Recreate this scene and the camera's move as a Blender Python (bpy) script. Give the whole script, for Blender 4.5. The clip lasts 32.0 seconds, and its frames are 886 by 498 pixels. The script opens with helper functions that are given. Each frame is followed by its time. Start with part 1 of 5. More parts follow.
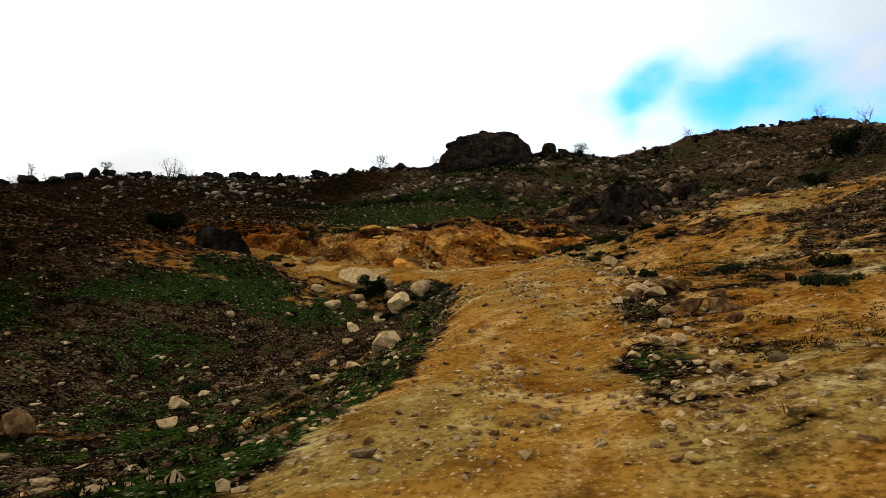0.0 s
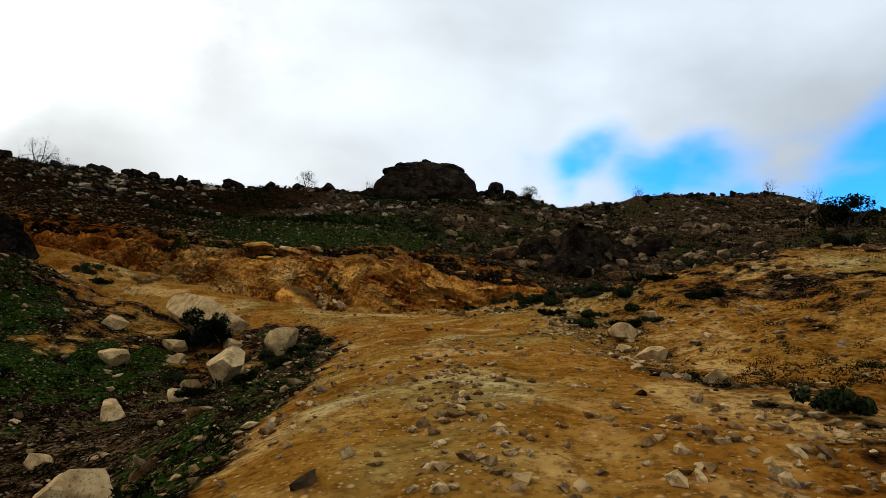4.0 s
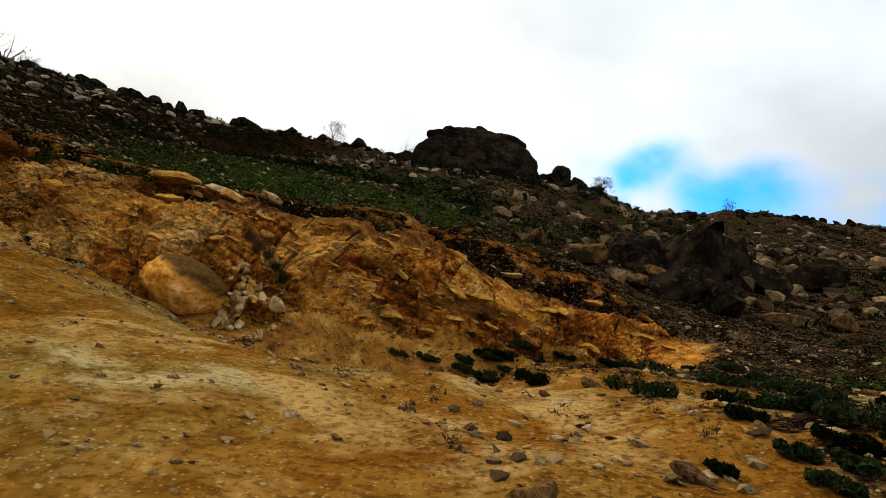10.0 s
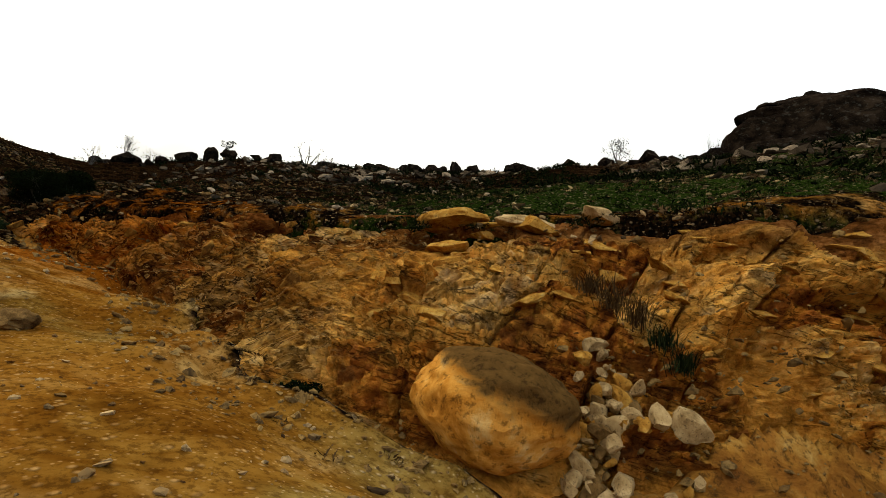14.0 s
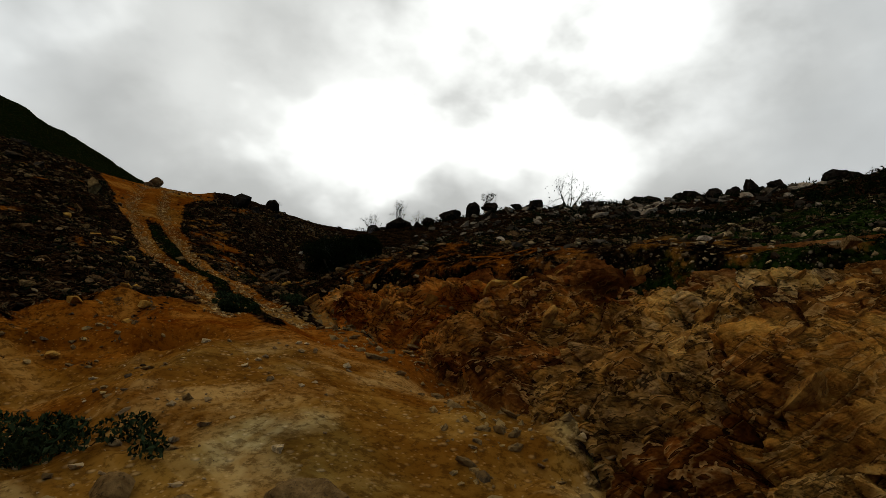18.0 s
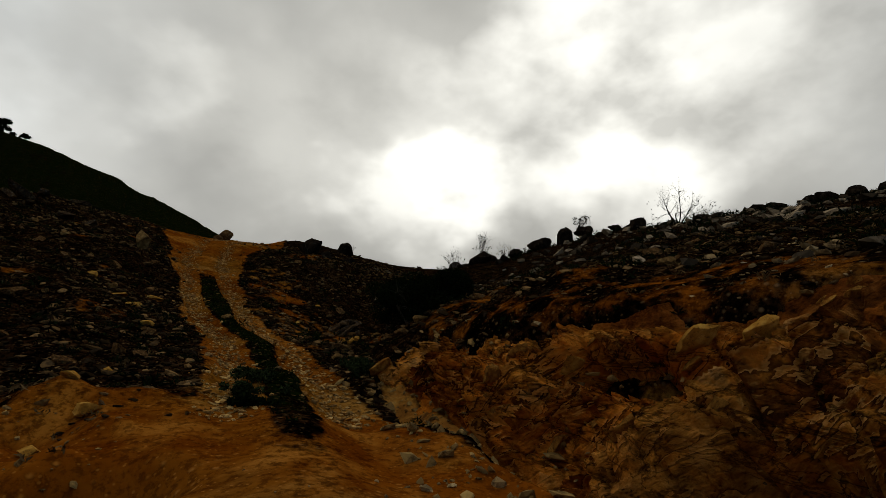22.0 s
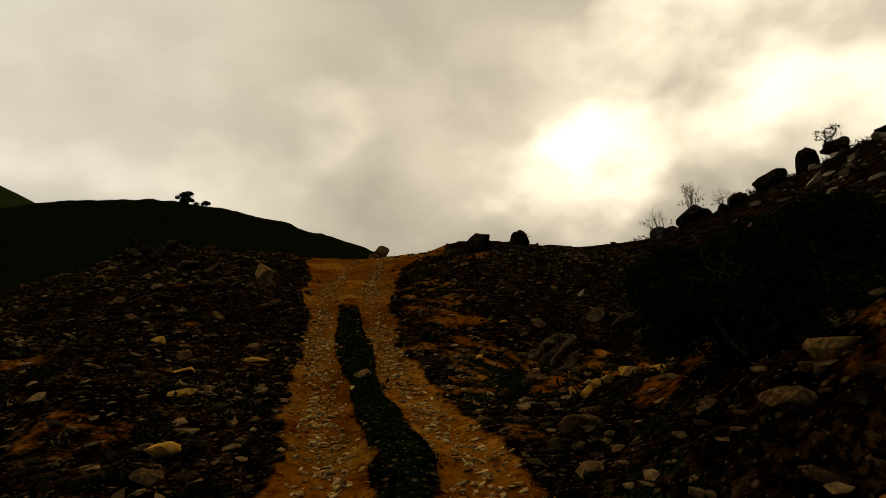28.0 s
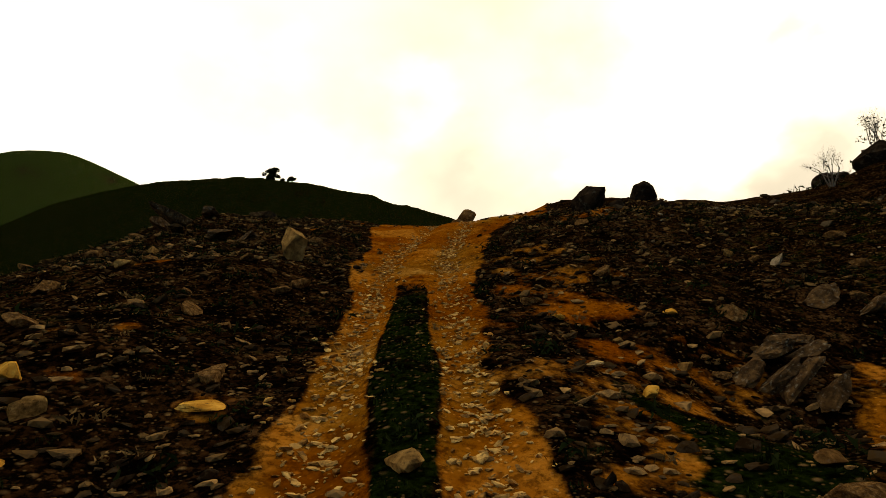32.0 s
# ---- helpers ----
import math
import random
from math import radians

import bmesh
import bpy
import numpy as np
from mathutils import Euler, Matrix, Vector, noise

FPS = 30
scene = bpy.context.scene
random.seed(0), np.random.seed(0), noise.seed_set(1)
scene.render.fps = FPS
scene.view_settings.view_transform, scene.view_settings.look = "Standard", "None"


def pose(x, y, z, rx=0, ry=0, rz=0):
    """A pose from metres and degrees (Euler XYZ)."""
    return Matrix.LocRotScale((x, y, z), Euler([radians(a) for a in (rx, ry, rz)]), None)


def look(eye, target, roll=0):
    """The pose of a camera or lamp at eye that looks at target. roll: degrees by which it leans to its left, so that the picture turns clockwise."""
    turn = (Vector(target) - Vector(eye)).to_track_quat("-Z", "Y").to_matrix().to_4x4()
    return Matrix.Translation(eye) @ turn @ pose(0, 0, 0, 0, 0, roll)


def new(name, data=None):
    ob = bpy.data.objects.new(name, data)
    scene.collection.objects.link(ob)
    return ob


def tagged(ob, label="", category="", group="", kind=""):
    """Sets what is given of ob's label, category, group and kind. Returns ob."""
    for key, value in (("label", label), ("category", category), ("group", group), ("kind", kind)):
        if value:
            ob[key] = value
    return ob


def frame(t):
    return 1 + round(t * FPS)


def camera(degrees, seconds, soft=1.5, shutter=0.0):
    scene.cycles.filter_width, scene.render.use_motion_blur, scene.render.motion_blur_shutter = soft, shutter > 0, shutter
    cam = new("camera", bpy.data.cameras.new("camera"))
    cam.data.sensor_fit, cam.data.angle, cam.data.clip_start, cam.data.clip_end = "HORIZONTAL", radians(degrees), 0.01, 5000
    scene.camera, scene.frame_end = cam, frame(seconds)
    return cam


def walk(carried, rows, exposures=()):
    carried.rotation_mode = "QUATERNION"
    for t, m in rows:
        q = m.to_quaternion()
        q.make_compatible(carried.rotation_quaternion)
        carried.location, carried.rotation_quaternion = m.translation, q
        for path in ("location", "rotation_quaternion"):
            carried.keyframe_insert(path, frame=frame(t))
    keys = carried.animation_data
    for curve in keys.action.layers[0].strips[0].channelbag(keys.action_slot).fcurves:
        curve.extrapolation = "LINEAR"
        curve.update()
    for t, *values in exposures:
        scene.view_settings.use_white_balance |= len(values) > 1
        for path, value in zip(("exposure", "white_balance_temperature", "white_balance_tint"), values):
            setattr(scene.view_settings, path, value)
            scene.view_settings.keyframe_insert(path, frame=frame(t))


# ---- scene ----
cam = camera(75.5, 32.0, 0.9)
PATH = [
    (0, (1.938, -1.693, -1.017), (1.81, 0.288, -0.774), -0.8),
    (0.5, (1.794, 0.403, -1.087), (1.699, 2.389, -0.873), 2.4),
    (1, (1.941, 2.108, -0.824), (1.871, 4.089, -0.562), 1.8),
    (1.5, (2.11, 3.584, -0.62), (2.073, 5.561, -0.317), 0.4),
    (2, (1.937, 4.881, -0.433), (1.931, 6.855, -0.113), 6.3),
    (2.5, (2.105, 6.086, -0.306), (2.113, 8.048, 0.083), 6.1),
    (3, (2.249, 7.412, -0.044), (2.277, 9.372, 0.354), 6.2),
    (3.5, (2.494, 8.75, 0.081), (2.57, 10.709, 0.477), 3.7),
    (5.5, (3.242, 12.996, 1.162), (3.416, 14.947, 1.566), 8.7),
    (6, (3.415, 14.285, 1.477), (3.581, 16.233, 1.898), 8.6),
    (6.5, (3.517, 15.482, 1.707), (3.676, 17.428, 2.14), 9.0),
    (7, (3.764, 16.762, 1.907), (3.894, 18.712, 2.335), 6.8),
    (7.5, (3.768, 18.01, 2.098), (3.88, 19.96, 2.531), 8.9),
    (8, (3.726, 19.387, 2.266), (3.841, 21.344, 2.664), 12.4),
    (8.5, (3.638, 20.918, 2.505), (3.732, 22.877, 2.898), 14.5),
    (9, (3.691, 22.374, 2.765), (3.753, 24.339, 3.135), 13.4),
    (9.5, (3.704, 24.043, 2.89), (3.713, 26.009, 3.257), 12.7),
    (10, (3.462, 25.812, 3.014), (3.417, 27.782, 3.351), 13.6),
    (10.5, (3.19, 27.159, 3.125), (3.04, 29.126, 3.456), 14.2),
    (11, (2.972, 28.349, 3.253), (2.735, 30.312, 3.555), 13.6),
    (11.5, (2.704, 29.273, 3.442), (2.338, 31.217, 3.736), 9.9),
    (12, (2.006, 30.943, 3.526), (1.505, 32.859, 3.808), 10.5),
    (12.5, (1.414, 32.098, 3.581), (0.79, 33.976, 3.874), 8.9),
    (13, (0.62, 33.197, 3.634), (-0.122, 35.031, 3.926), 9.7),
    (13.5, (0.162, 33.848, 3.748), (-0.706, 35.624, 4.056), 6.2),
    (14, (-0.533, 34.354, 3.88), (-1.512, 36.071, 4.186), 7.2),
    (14.5, (-0.95, 34.699, 3.995), (-2.018, 36.361, 4.309), 5.2),
    (16.5, (-2.939, 35.469, 4.07), (-4.359, 36.829, 4.436), 5.0),
    (17, (-4.425, 36.125, 4.24), (-5.923, 37.401, 4.598), 7.6),
    (17.5, (-5.163, 36.504, 4.395), (-6.715, 37.709, 4.771), 5.5),
    (18, (-5.987, 36.824, 4.531), (-7.589, 37.964, 4.899), 6.1),
    (18.5, (-6.617, 37.182, 4.643), (-8.249, 38.272, 5.032), 4.8),
    (19, (-7.355, 37.538, 4.757), (-9.006, 38.602, 5.137), 6.6),
    (19.5, (-7.796, 37.812, 4.841), (-9.449, 38.854, 5.265), 5.7),
    (20, (-8.189, 38.064, 4.927), (-9.844, 39.081, 5.404), 4.7),
    (20.5, (-8.897, 38.341, 5.027), (-10.569, 39.326, 5.512), 6.9),
    (21, (-9.692, 38.775, 5.128), (-11.394, 39.732, 5.563), 5.6),
    (21.5, (-10.439, 39.006, 5.239), (-12.16, 39.926, 5.675), 7.6),
    (22, (-10.83, 39.273, 5.399), (-12.563, 40.152, 5.873), 3.3),
    (22.5, (-11.441, 39.402, 5.506), (-13.194, 40.233, 5.993), 5.3),
    (23, (-11.725, 39.668, 5.672), (-13.491, 40.453, 6.185), -0.1),
    (23.5, (-12.136, 39.918, 5.851), (-13.906, 40.667, 6.403), -2.5),
    (24, (-12.795, 40.2, 5.943), (-14.575, 40.909, 6.517), -3.5),
    (24.5, (-13.455, 40.417, 6.006), (-15.242, 41.074, 6.616), -1.8),
    (25, (-14.009, 40.646, 6.117), (-15.811, 41.265, 6.725), -2.9),
    (25.5, (-14.717, 40.686, 6.262), (-16.54, 41.26, 6.852), 0.2),
    (27.5, (-18.542, 41.193, 6.843), (-20.449, 41.571, 7.312), -2.3),
    (28, (-19.307, 41.393, 6.951), (-21.223, 41.727, 7.414), -4.9),
    (28.5, (-20.209, 41.589, 7.085), (-22.146, 41.878, 7.493), -6.4),
    (29, (-21.016, 41.721, 7.198), (-22.958, 41.991, 7.593), -7.2),
    (29.5, (-21.893, 41.782, 7.373), (-23.849, 42.025, 7.716), -6.5),
    (30, (-22.723, 41.767, 7.485), (-24.685, 41.943, 7.834), -2.9),
    (30.5, (-23.499, 41.839, 7.601), (-25.468, 41.974, 7.926), -3.3),
    (31, (-24.168, 41.942, 7.689), (-26.135, 42.043, 8.035), -6.0),
    (31.5, (-25.022, 42.032, 7.867), (-26.991, 42.086, 8.213), -8.0),
    (32, (-25.903, 42.015, 8.043), (-27.863, 42.032, 8.438), -4.5),
]
# the clip's camera closes down as it turns towards the bright western sky, and warms
EXPOSURES = [(0, -0.42, 6000, 10), (1.5, -0.55, 5950, 10), (3, -0.88, 5900, 10), (6, -0.75, 5900, 10), (9, -0.72, 6100, 10), (12, -0.3, 6500, 10), (14.5, -0.55, 6500, 10), (17, -1.35, 6050, 10),
             (20, -1.8, 6150, 10), (23, -1.9, 6500, 10), (25.5, -2.0, 7000, 10), (28, -1.85, 8200, 10), (30, -1.2, 8600, 10), (32, -0.75, 8600, 10)]
walk(cam, [(t, look(eye, target, roll)) for t, eye, target, roll in PATH], EXPOSURES)


# ---- world, sun and exposure ----
SUN_AZ, SUN_EL = 62.0, 32.0        # degrees left of +y, and above the horizon


def sky_world():
    w = bpy.data.worlds.new("sky_world")
    scene.world = w
    w.use_nodes = True
    nt = w.node_tree
    nt.nodes.clear()
    N = nt.nodes.new
    L = nt.links.new
    out, bg = N("ShaderNodeOutputWorld"), N("ShaderNodeBackground")
    sky = N("ShaderNodeTexSky")
    sky.sky_type = 'NISHITA'
    sky.sun_disc = False
    sky.sun_elevation, sky.sun_rotation = radians(SUN_EL), radians(-SUN_AZ)
    skymul = N("ShaderNodeMix")
    skymul.data_type, skymul.blend_type = 'RGBA', 'MULTIPLY'
    skymul.inputs[0].default_value = 1.0
    skymul.inputs[7].default_value = (0.10, 0.40, 0.62, 1)
    L(sky.outputs[0], skymul.inputs[6])
    co = N("ShaderNodeTexCoord")
    # clouds drawn out sideways, as seen low over the hills
    mp = N("ShaderNodeMapping")
    mp.inputs["Scale"].default_value = (1.0, 1.0, 1.5)
    L(co.outputs["Generated"], mp.inputs[0])
    ragged = N("ShaderNodeTexNoise")
    ragged.inputs["Scale"].default_value, ragged.inputs["Detail"].default_value = 4.5, 4.0
    L(mp.outputs[0], ragged.inputs["Vector"])
    shift = N("ShaderNodeVectorMath")
    shift.operation = 'MULTIPLY_ADD'
    L(ragged.outputs["Color"], shift.inputs[0])
    shift.inputs[1].default_value, shift.inputs[2].default_value = (0.34, 0.34, 0.34), (-0.17, -0.17, -0.17)
    torn = N("ShaderNodeVectorMath")
    torn.operation = 'ADD'
    L(co.outputs["Generated"], torn.inputs[0])
    L(shift.outputs[0], torn.inputs[1])
    big, small = N("ShaderNodeTexNoise"), N("ShaderNodeTexNoise")
    big.inputs["Scale"].default_value, big.inputs["Detail"].default_value = 2.3, 5.0
    big.inputs["Roughness"].default_value = 0.45
    big.inputs["Distortion"].default_value = 0.35
    small.inputs["Scale"].default_value, small.inputs["Detail"].default_value = 4.4, 5.0
    small.inputs["Roughness"].default_value = 0.48
    L(mp.outputs[0], big.inputs["Vector"])
    L(mp.outputs[0], small.inputs["Vector"])

    def lobe(az, el, tight):
        """A soft lobe round a direction."""
        d = Vector((-math.sin(radians(az)) * math.cos(radians(el)), math.cos(radians(az)) * math.cos(radians(el)), math.sin(radians(el))))
        nrm = N("ShaderNodeVectorMath")
        nrm.operation = 'NORMALIZE'
        L(torn.outputs[0], nrm.inputs[0])
        dot = N("ShaderNodeVectorMath")
        dot.operation = 'DOT_PRODUCT'
        L(nrm.outputs[0], dot.inputs[0])
        dot.inputs[1].default_value = d
        pw = N("ShaderNodeMapRange")
        pw.interpolation_type = 'SMOOTHSTEP'
        pw.inputs["From Min"].default_value = math.cos(radians(tight))
        pw.inputs["From Max"].default_value = 1.0
        L(dot.outputs["Value"], pw.inputs["Value"])
        sq = N("ShaderNodeMath")
        sq.operation = 'POWER'
        L(pw.outputs[0], sq.inputs[0])
        sq.inputs[1].default_value = 2.0
        return sq.outputs[0]

    def maths(op, a, b):
        m = N("ShaderNodeMath")
        m.operation = op
        for i, v in enumerate((a, b)):
            if isinstance(v, (int, float)):
                m.inputs[i].default_value = v
            else:
                L(v, m.inputs[i])
        return m.outputs[0]

    # brightness of the cloud deck: thin and bright over the ridge, thick and grey to the west
    thick = N("ShaderNodeMapRange")
    thick.inputs["From Min"].default_value, thick.inputs["From Max"].default_value = 0.34, 0.66
    thick.inputs["To Min"].default_value, thick.inputs["To Max"].default_value = 0.52, 1.25
    mixn = maths('ADD', maths('MULTIPLY', big.outputs[0], 0.75), maths('MULTIPLY', small.outputs[0], 0.25))
    L(mixn, thick.inputs["Value"])
    thin = N("ShaderNodeMapRange")
    thin.inputs["From Min"].default_value, thin.inputs["From Max"].default_value = 0.40, 0.60
    thin.inputs["To Min"].default_value, thin.inputs["To Max"].default_value = 0.45, 1.4
    L(small.outputs[0], thin.inputs["Value"])
    val = maths('ADD', thick.outputs[0], maths('MULTIPLY', lobe(0, 30, 80), 0.7))
    val = maths('ADD', val, maths('MULTIPLY', lobe(85, 45, 75), 0.3))
    val = maths('ADD', val, maths('MULTIPLY', lobe(95, 24, 62), 0.40))
    # added fill: unseen southern sky brightened to light the south-facing bank
    val = maths('ADD', val, maths('MULTIPLY', lobe(178, 42, 120), 0.95))
    # the veiled sun, and the bright band of thin cloud that runs up from it
    for az, el, tight, k in ((62, 20.5, 9, 1.5), (69, 16, 8, 1.0), (63, 19, 36, 0.50), (53, 24, 20, 0.7), (45, 29, 19, 0.7), (35, 35, 24, 0.9), (91, 25, 8, 0.5), (112, 22, 14, 0.4), (103, 17.5, 11, 0.3), (119, 27, 12, 0.3)):
        val = maths('ADD', val, maths('MULTIPLY', maths('MULTIPLY', lobe(az, el, tight), thin.outputs[0]), k))
    grey = N("ShaderNodeCombineColor")
    warm = lobe(58, 22, 85)
    L(maths('MULTIPLY', val, maths('ADD', 0.93, maths('MULTIPLY', warm, 0.08))), grey.inputs[0])
    L(maths('MULTIPLY', val, 0.985), grey.inputs[1])
    L(maths('MULTIPLY', val, maths('SUBTRACT', 1.0, maths('MULTIPLY', warm, 0.11))), grey.inputs[2])
    # the gap of blue sky over the eastern hill
    high = N("ShaderNodeSeparateXYZ")
    L(co.outputs["Generated"], high.inputs[0])
    lid = N("ShaderNodeMapRange")
    lid.interpolation_type = 'SMOOTHSTEP'
    lid.inputs["From Min"].default_value, lid.inputs["From Max"].default_value = 0.52, 0.34
    L(high.outputs[2], lid.inputs["Value"])
    open_sky = maths('MULTIPLY', lobe(-63, 17, 68), lid.outputs[0])
    hole = maths('ADD', open_sky, maths('MULTIPLY', maths('MULTIPLY', maths('SUBTRACT', mixn, 0.5), 3.4), maths('POWER', open_sky, 0.4)))
    gap = N("ShaderNodeMapRange")
    gap.interpolation_type = 'SMOOTHSTEP'
    gap.inputs["From Min"].default_value, gap.inputs["From Max"].default_value = 0.20, 0.62
    L(hole, gap.inputs["Value"])
    mix = N("ShaderNodeMix")
    mix.data_type = 'RGBA'
    L(gap.outputs[0], mix.inputs[0])
    L(grey.outputs[0], mix.inputs[6])
    L(skymul.outputs[2], mix.inputs[7])
    L(mix.outputs[2], bg.inputs[0])
    bg.inputs[1].default_value = 1.0
    L(bg.outputs[0], out.inputs[0])


sky_world()
sun = new("sun", bpy.data.lights.new("sun", 'SUN'))
sun.data.energy, sun.data.angle, sun.data.color = 2.0, radians(10), (1.0, 0.95, 0.86)
sun.matrix_world = look((0, 0, 80), Vector((0, 0, 80)) - Vector((-math.sin(radians(SUN_AZ)) * math.cos(radians(SUN_EL)), math.cos(radians(SUN_AZ)) * math.cos(radians(SUN_EL)), math.sin(radians(SUN_EL)))))


# ---- materials ----
def material(name):
    m = bpy.data.materials.new(name)
    m.use_nodes = True
    return m, m.node_tree, m.node_tree.nodes["Principled BSDF"]


def ramp(nt, stops, fac):
    r = nt.nodes.new("ShaderNodeValToRGB")
    while len(r.color_ramp.elements) < len(stops):
        r.color_ramp.elements.new(0.5)
    for e, (p, c) in zip(r.color_ramp.elements, stops):
        e.position, e.color = p, (*c, 1)
    nt.links.new(fac, r.inputs[0])
    return r.outputs[0]


def tex(nt, scale, detail=6, rough=0.6, vec=None, distortion=0.0):
    n = nt.nodes.new("ShaderNodeTexNoise")
    n.inputs["Scale"].default_value, n.inputs["Detail"].default_value, n.inputs["Roughness"].default_value = scale, detail, rough
    n.inputs["Distortion"].default_value = distortion
    if vec:
        nt.links.new(vec, n.inputs["Vector"])
    return n.outputs[0]


def mixc(nt, fac, a, b, mode='MIX'):
    m = nt.nodes.new("ShaderNodeMix")
    m.data_type, m.blend_type = 'RGBA', mode
    for i, v in ((0, fac), (6, a), (7, b)):
        if isinstance(v, (int, float)):
            m.inputs[i].default_value = v
        elif isinstance(v, tuple):
            m.inputs[i].default_value = (*v, 1)
        else:
            nt.links.new(v, m.inputs[i])
    return m.outputs[2]


def math_node(nt, op, a, b, clamp=False):
    m = nt.nodes.new("ShaderNodeMath")
    m.operation, m.use_clamp = op, clamp
    for i, v in enumerate((a, b)):
        if isinstance(v, (int, float)):
            m.inputs[i].default_value = v
        else:
            nt.links.new(v, m.inputs[i])
    return m.outputs[0]


def steps(nt, v, lo, hi):
    m = nt.nodes.new("ShaderNodeMapRange")
    m.interpolation_type = 'SMOOTHSTEP'
    m.inputs["From Min"].default_value, m.inputs["From Max"].default_value = lo, hi
    nt.links.new(v, m.inputs["Value"])
    return m.outputs[0]


def bump(nt, bsdf, heights, strength=0.6, distance=0.05):
    total = None
    for h, k in heights:
        t = math_node(nt, 'MULTIPLY', h, k)
        total = t if total is None else math_node(nt, 'ADD', total, t)
    b = nt.nodes.new("ShaderNodeBump")
    b.inputs["Strength"].default_value, b.inputs["Distance"].default_value = strength, distance
    nt.links.new(total, b.inputs["Height"])
    nt.links.new(b.outputs[0], bsdf.inputs["Normal"])


def ground_material():
    m, nt, b = material("hillside_earth")
    geo = nt.nodes.new("ShaderNodeNewGeometry")
    pos = geo.outputs["Position"]

    def attr(name):
        a = nt.nodes.new("ShaderNodeAttribute")
        a.attribute_name = name
        return a.outputs["Fac"]

    grain, mid, wide = tex(nt, 9.0, 8, 0.7, pos), tex(nt, 1.6, 6, 0.62, pos), tex(nt, 0.22, 4, 0.55, pos)
    pebble = nt.nodes.new("ShaderNodeTexVoronoi")
    pebble.inputs["Scale"].default_value = 7.0
    nt.links.new(pos, pebble.inputs["Vector"])
    speck = steps(nt, pebble.outputs["Distance"], 0.34, 0.10)
    pick = nt.nodes.new("ShaderNodeSeparateColor")
    nt.links.new(pebble.outputs["Color"], pick.inputs[0])
    speck = math_node(nt, 'MULTIPLY', speck, steps(nt, pick.outputs[0], 0.62, 0.72))
    grit = nt.nodes.new("ShaderNodeTexVoronoi")
    grit.inputs["Scale"].default_value = 19.0
    nt.links.new(pos, grit.inputs["Vector"])
    chip = nt.nodes.new("ShaderNodeSeparateColor")
    nt.links.new(grit.outputs["Color"], chip.inputs[0])
    grit = math_node(nt, 'MULTIPLY', steps(nt, grit.outputs["Distance"], 0.40, 0.16), steps(nt, chip.outputs[1], 0.70, 0.78))
    # rust tint of the western dirt, plus painted shade over its scrub
    rust_shade = attr("rust_shade")
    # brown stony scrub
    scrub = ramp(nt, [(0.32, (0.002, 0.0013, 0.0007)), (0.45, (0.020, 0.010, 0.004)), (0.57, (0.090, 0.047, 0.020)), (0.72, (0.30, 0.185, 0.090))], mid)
    # near-black gaps between stones: shade painted in where the grain noise dips
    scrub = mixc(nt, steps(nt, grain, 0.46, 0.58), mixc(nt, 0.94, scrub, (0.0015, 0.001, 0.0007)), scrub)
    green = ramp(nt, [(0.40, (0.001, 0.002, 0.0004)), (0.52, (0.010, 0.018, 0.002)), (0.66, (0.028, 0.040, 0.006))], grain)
    gmask = steps(nt, math_node(nt, 'ADD', attr("green"), math_node(nt, 'MULTIPLY', math_node(nt, 'SUBTRACT', mid, 0.5), 2.2)), 0.40, 0.66)
    # scrub and grass painted darker in the west, shade put into the colour
    scrub = mixc(nt, rust_shade, scrub, mixc(nt, 1.0, scrub, (0.30, 0.24, 0.20), 'MULTIPLY'))
    green = mixc(nt, rust_shade, green, mixc(nt, 1.0, green, (0.25, 0.25, 0.25), 'MULTIPLY'))
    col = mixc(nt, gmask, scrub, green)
    # litter takes the same painted shade in the west
    litter = mixc(nt, rust_shade, (0.28, 0.20, 0.115), (0.12, 0.068, 0.028))
    col = mixc(nt, math_node(nt, 'MULTIPLY', speck, 0.65), col, litter)
    col = mixc(nt, math_node(nt, 'MULTIPLY', grit, 0.45), col, litter)
    # packed ochre dirt of the track
    dirt = ramp(nt, [(0.28, (0.080, 0.043, 0.009)), (0.45, (0.165, 0.096, 0.021)), (0.58, (0.215, 0.135, 0.034)), (0.74, (0.31, 0.22, 0.080))], mid)
    dirt = mixc(nt, steps(nt, wide, 0.42, 0.60), dirt, mixc(nt, 0.5, dirt, (0.20, 0.090, 0.014)))
    dirt = mixc(nt, steps(nt, attr("dirt"), 0.75, 0.40), dirt, mixc(nt, 0.35, dirt, (0.19, 0.090, 0.022)))
    pale = tex(nt, 0.5, 5, 0.6, pos, 0.8)
    dirt = mixc(nt, math_node(nt, 'MULTIPLY', steps(nt, pale, 0.50, 0.64), 0.7), dirt, (0.40, 0.31, 0.15))
    dirt = mixc(nt, steps(nt, grain, 0.52, 0.40), dirt, mixc(nt, 0.55, dirt, (0.07, 0.034, 0.01)))
    dirt = mixc(nt, math_node(nt, 'MULTIPLY', speck, 0.6), dirt, (0.46, 0.34, 0.18))
    dirt = mixc(nt, math_node(nt, 'MULTIPLY', grit, 0.45), dirt, (0.48, 0.36, 0.20))
    dirt = mixc(nt, steps(nt, wide, 0.38, 0.46), dirt, mixc(nt, 1.0, dirt, (1.0, 0.80, 0.55), 'MULTIPLY'))
    dirt = mixc(nt, rust_shade, dirt, mixc(nt, 1.0, dirt, (0.72, 0.45, 0.20), 'MULTIPLY'))
    crumb = ramp(nt, [(0.36, (0.35, 0.33, 0.30)), (0.48, (0.92, 0.92, 0.92)), (0.60, (1.35, 1.40, 1.50))], grain)
    packed = steps(nt, attr("dirt"), 0.80, 0.97)
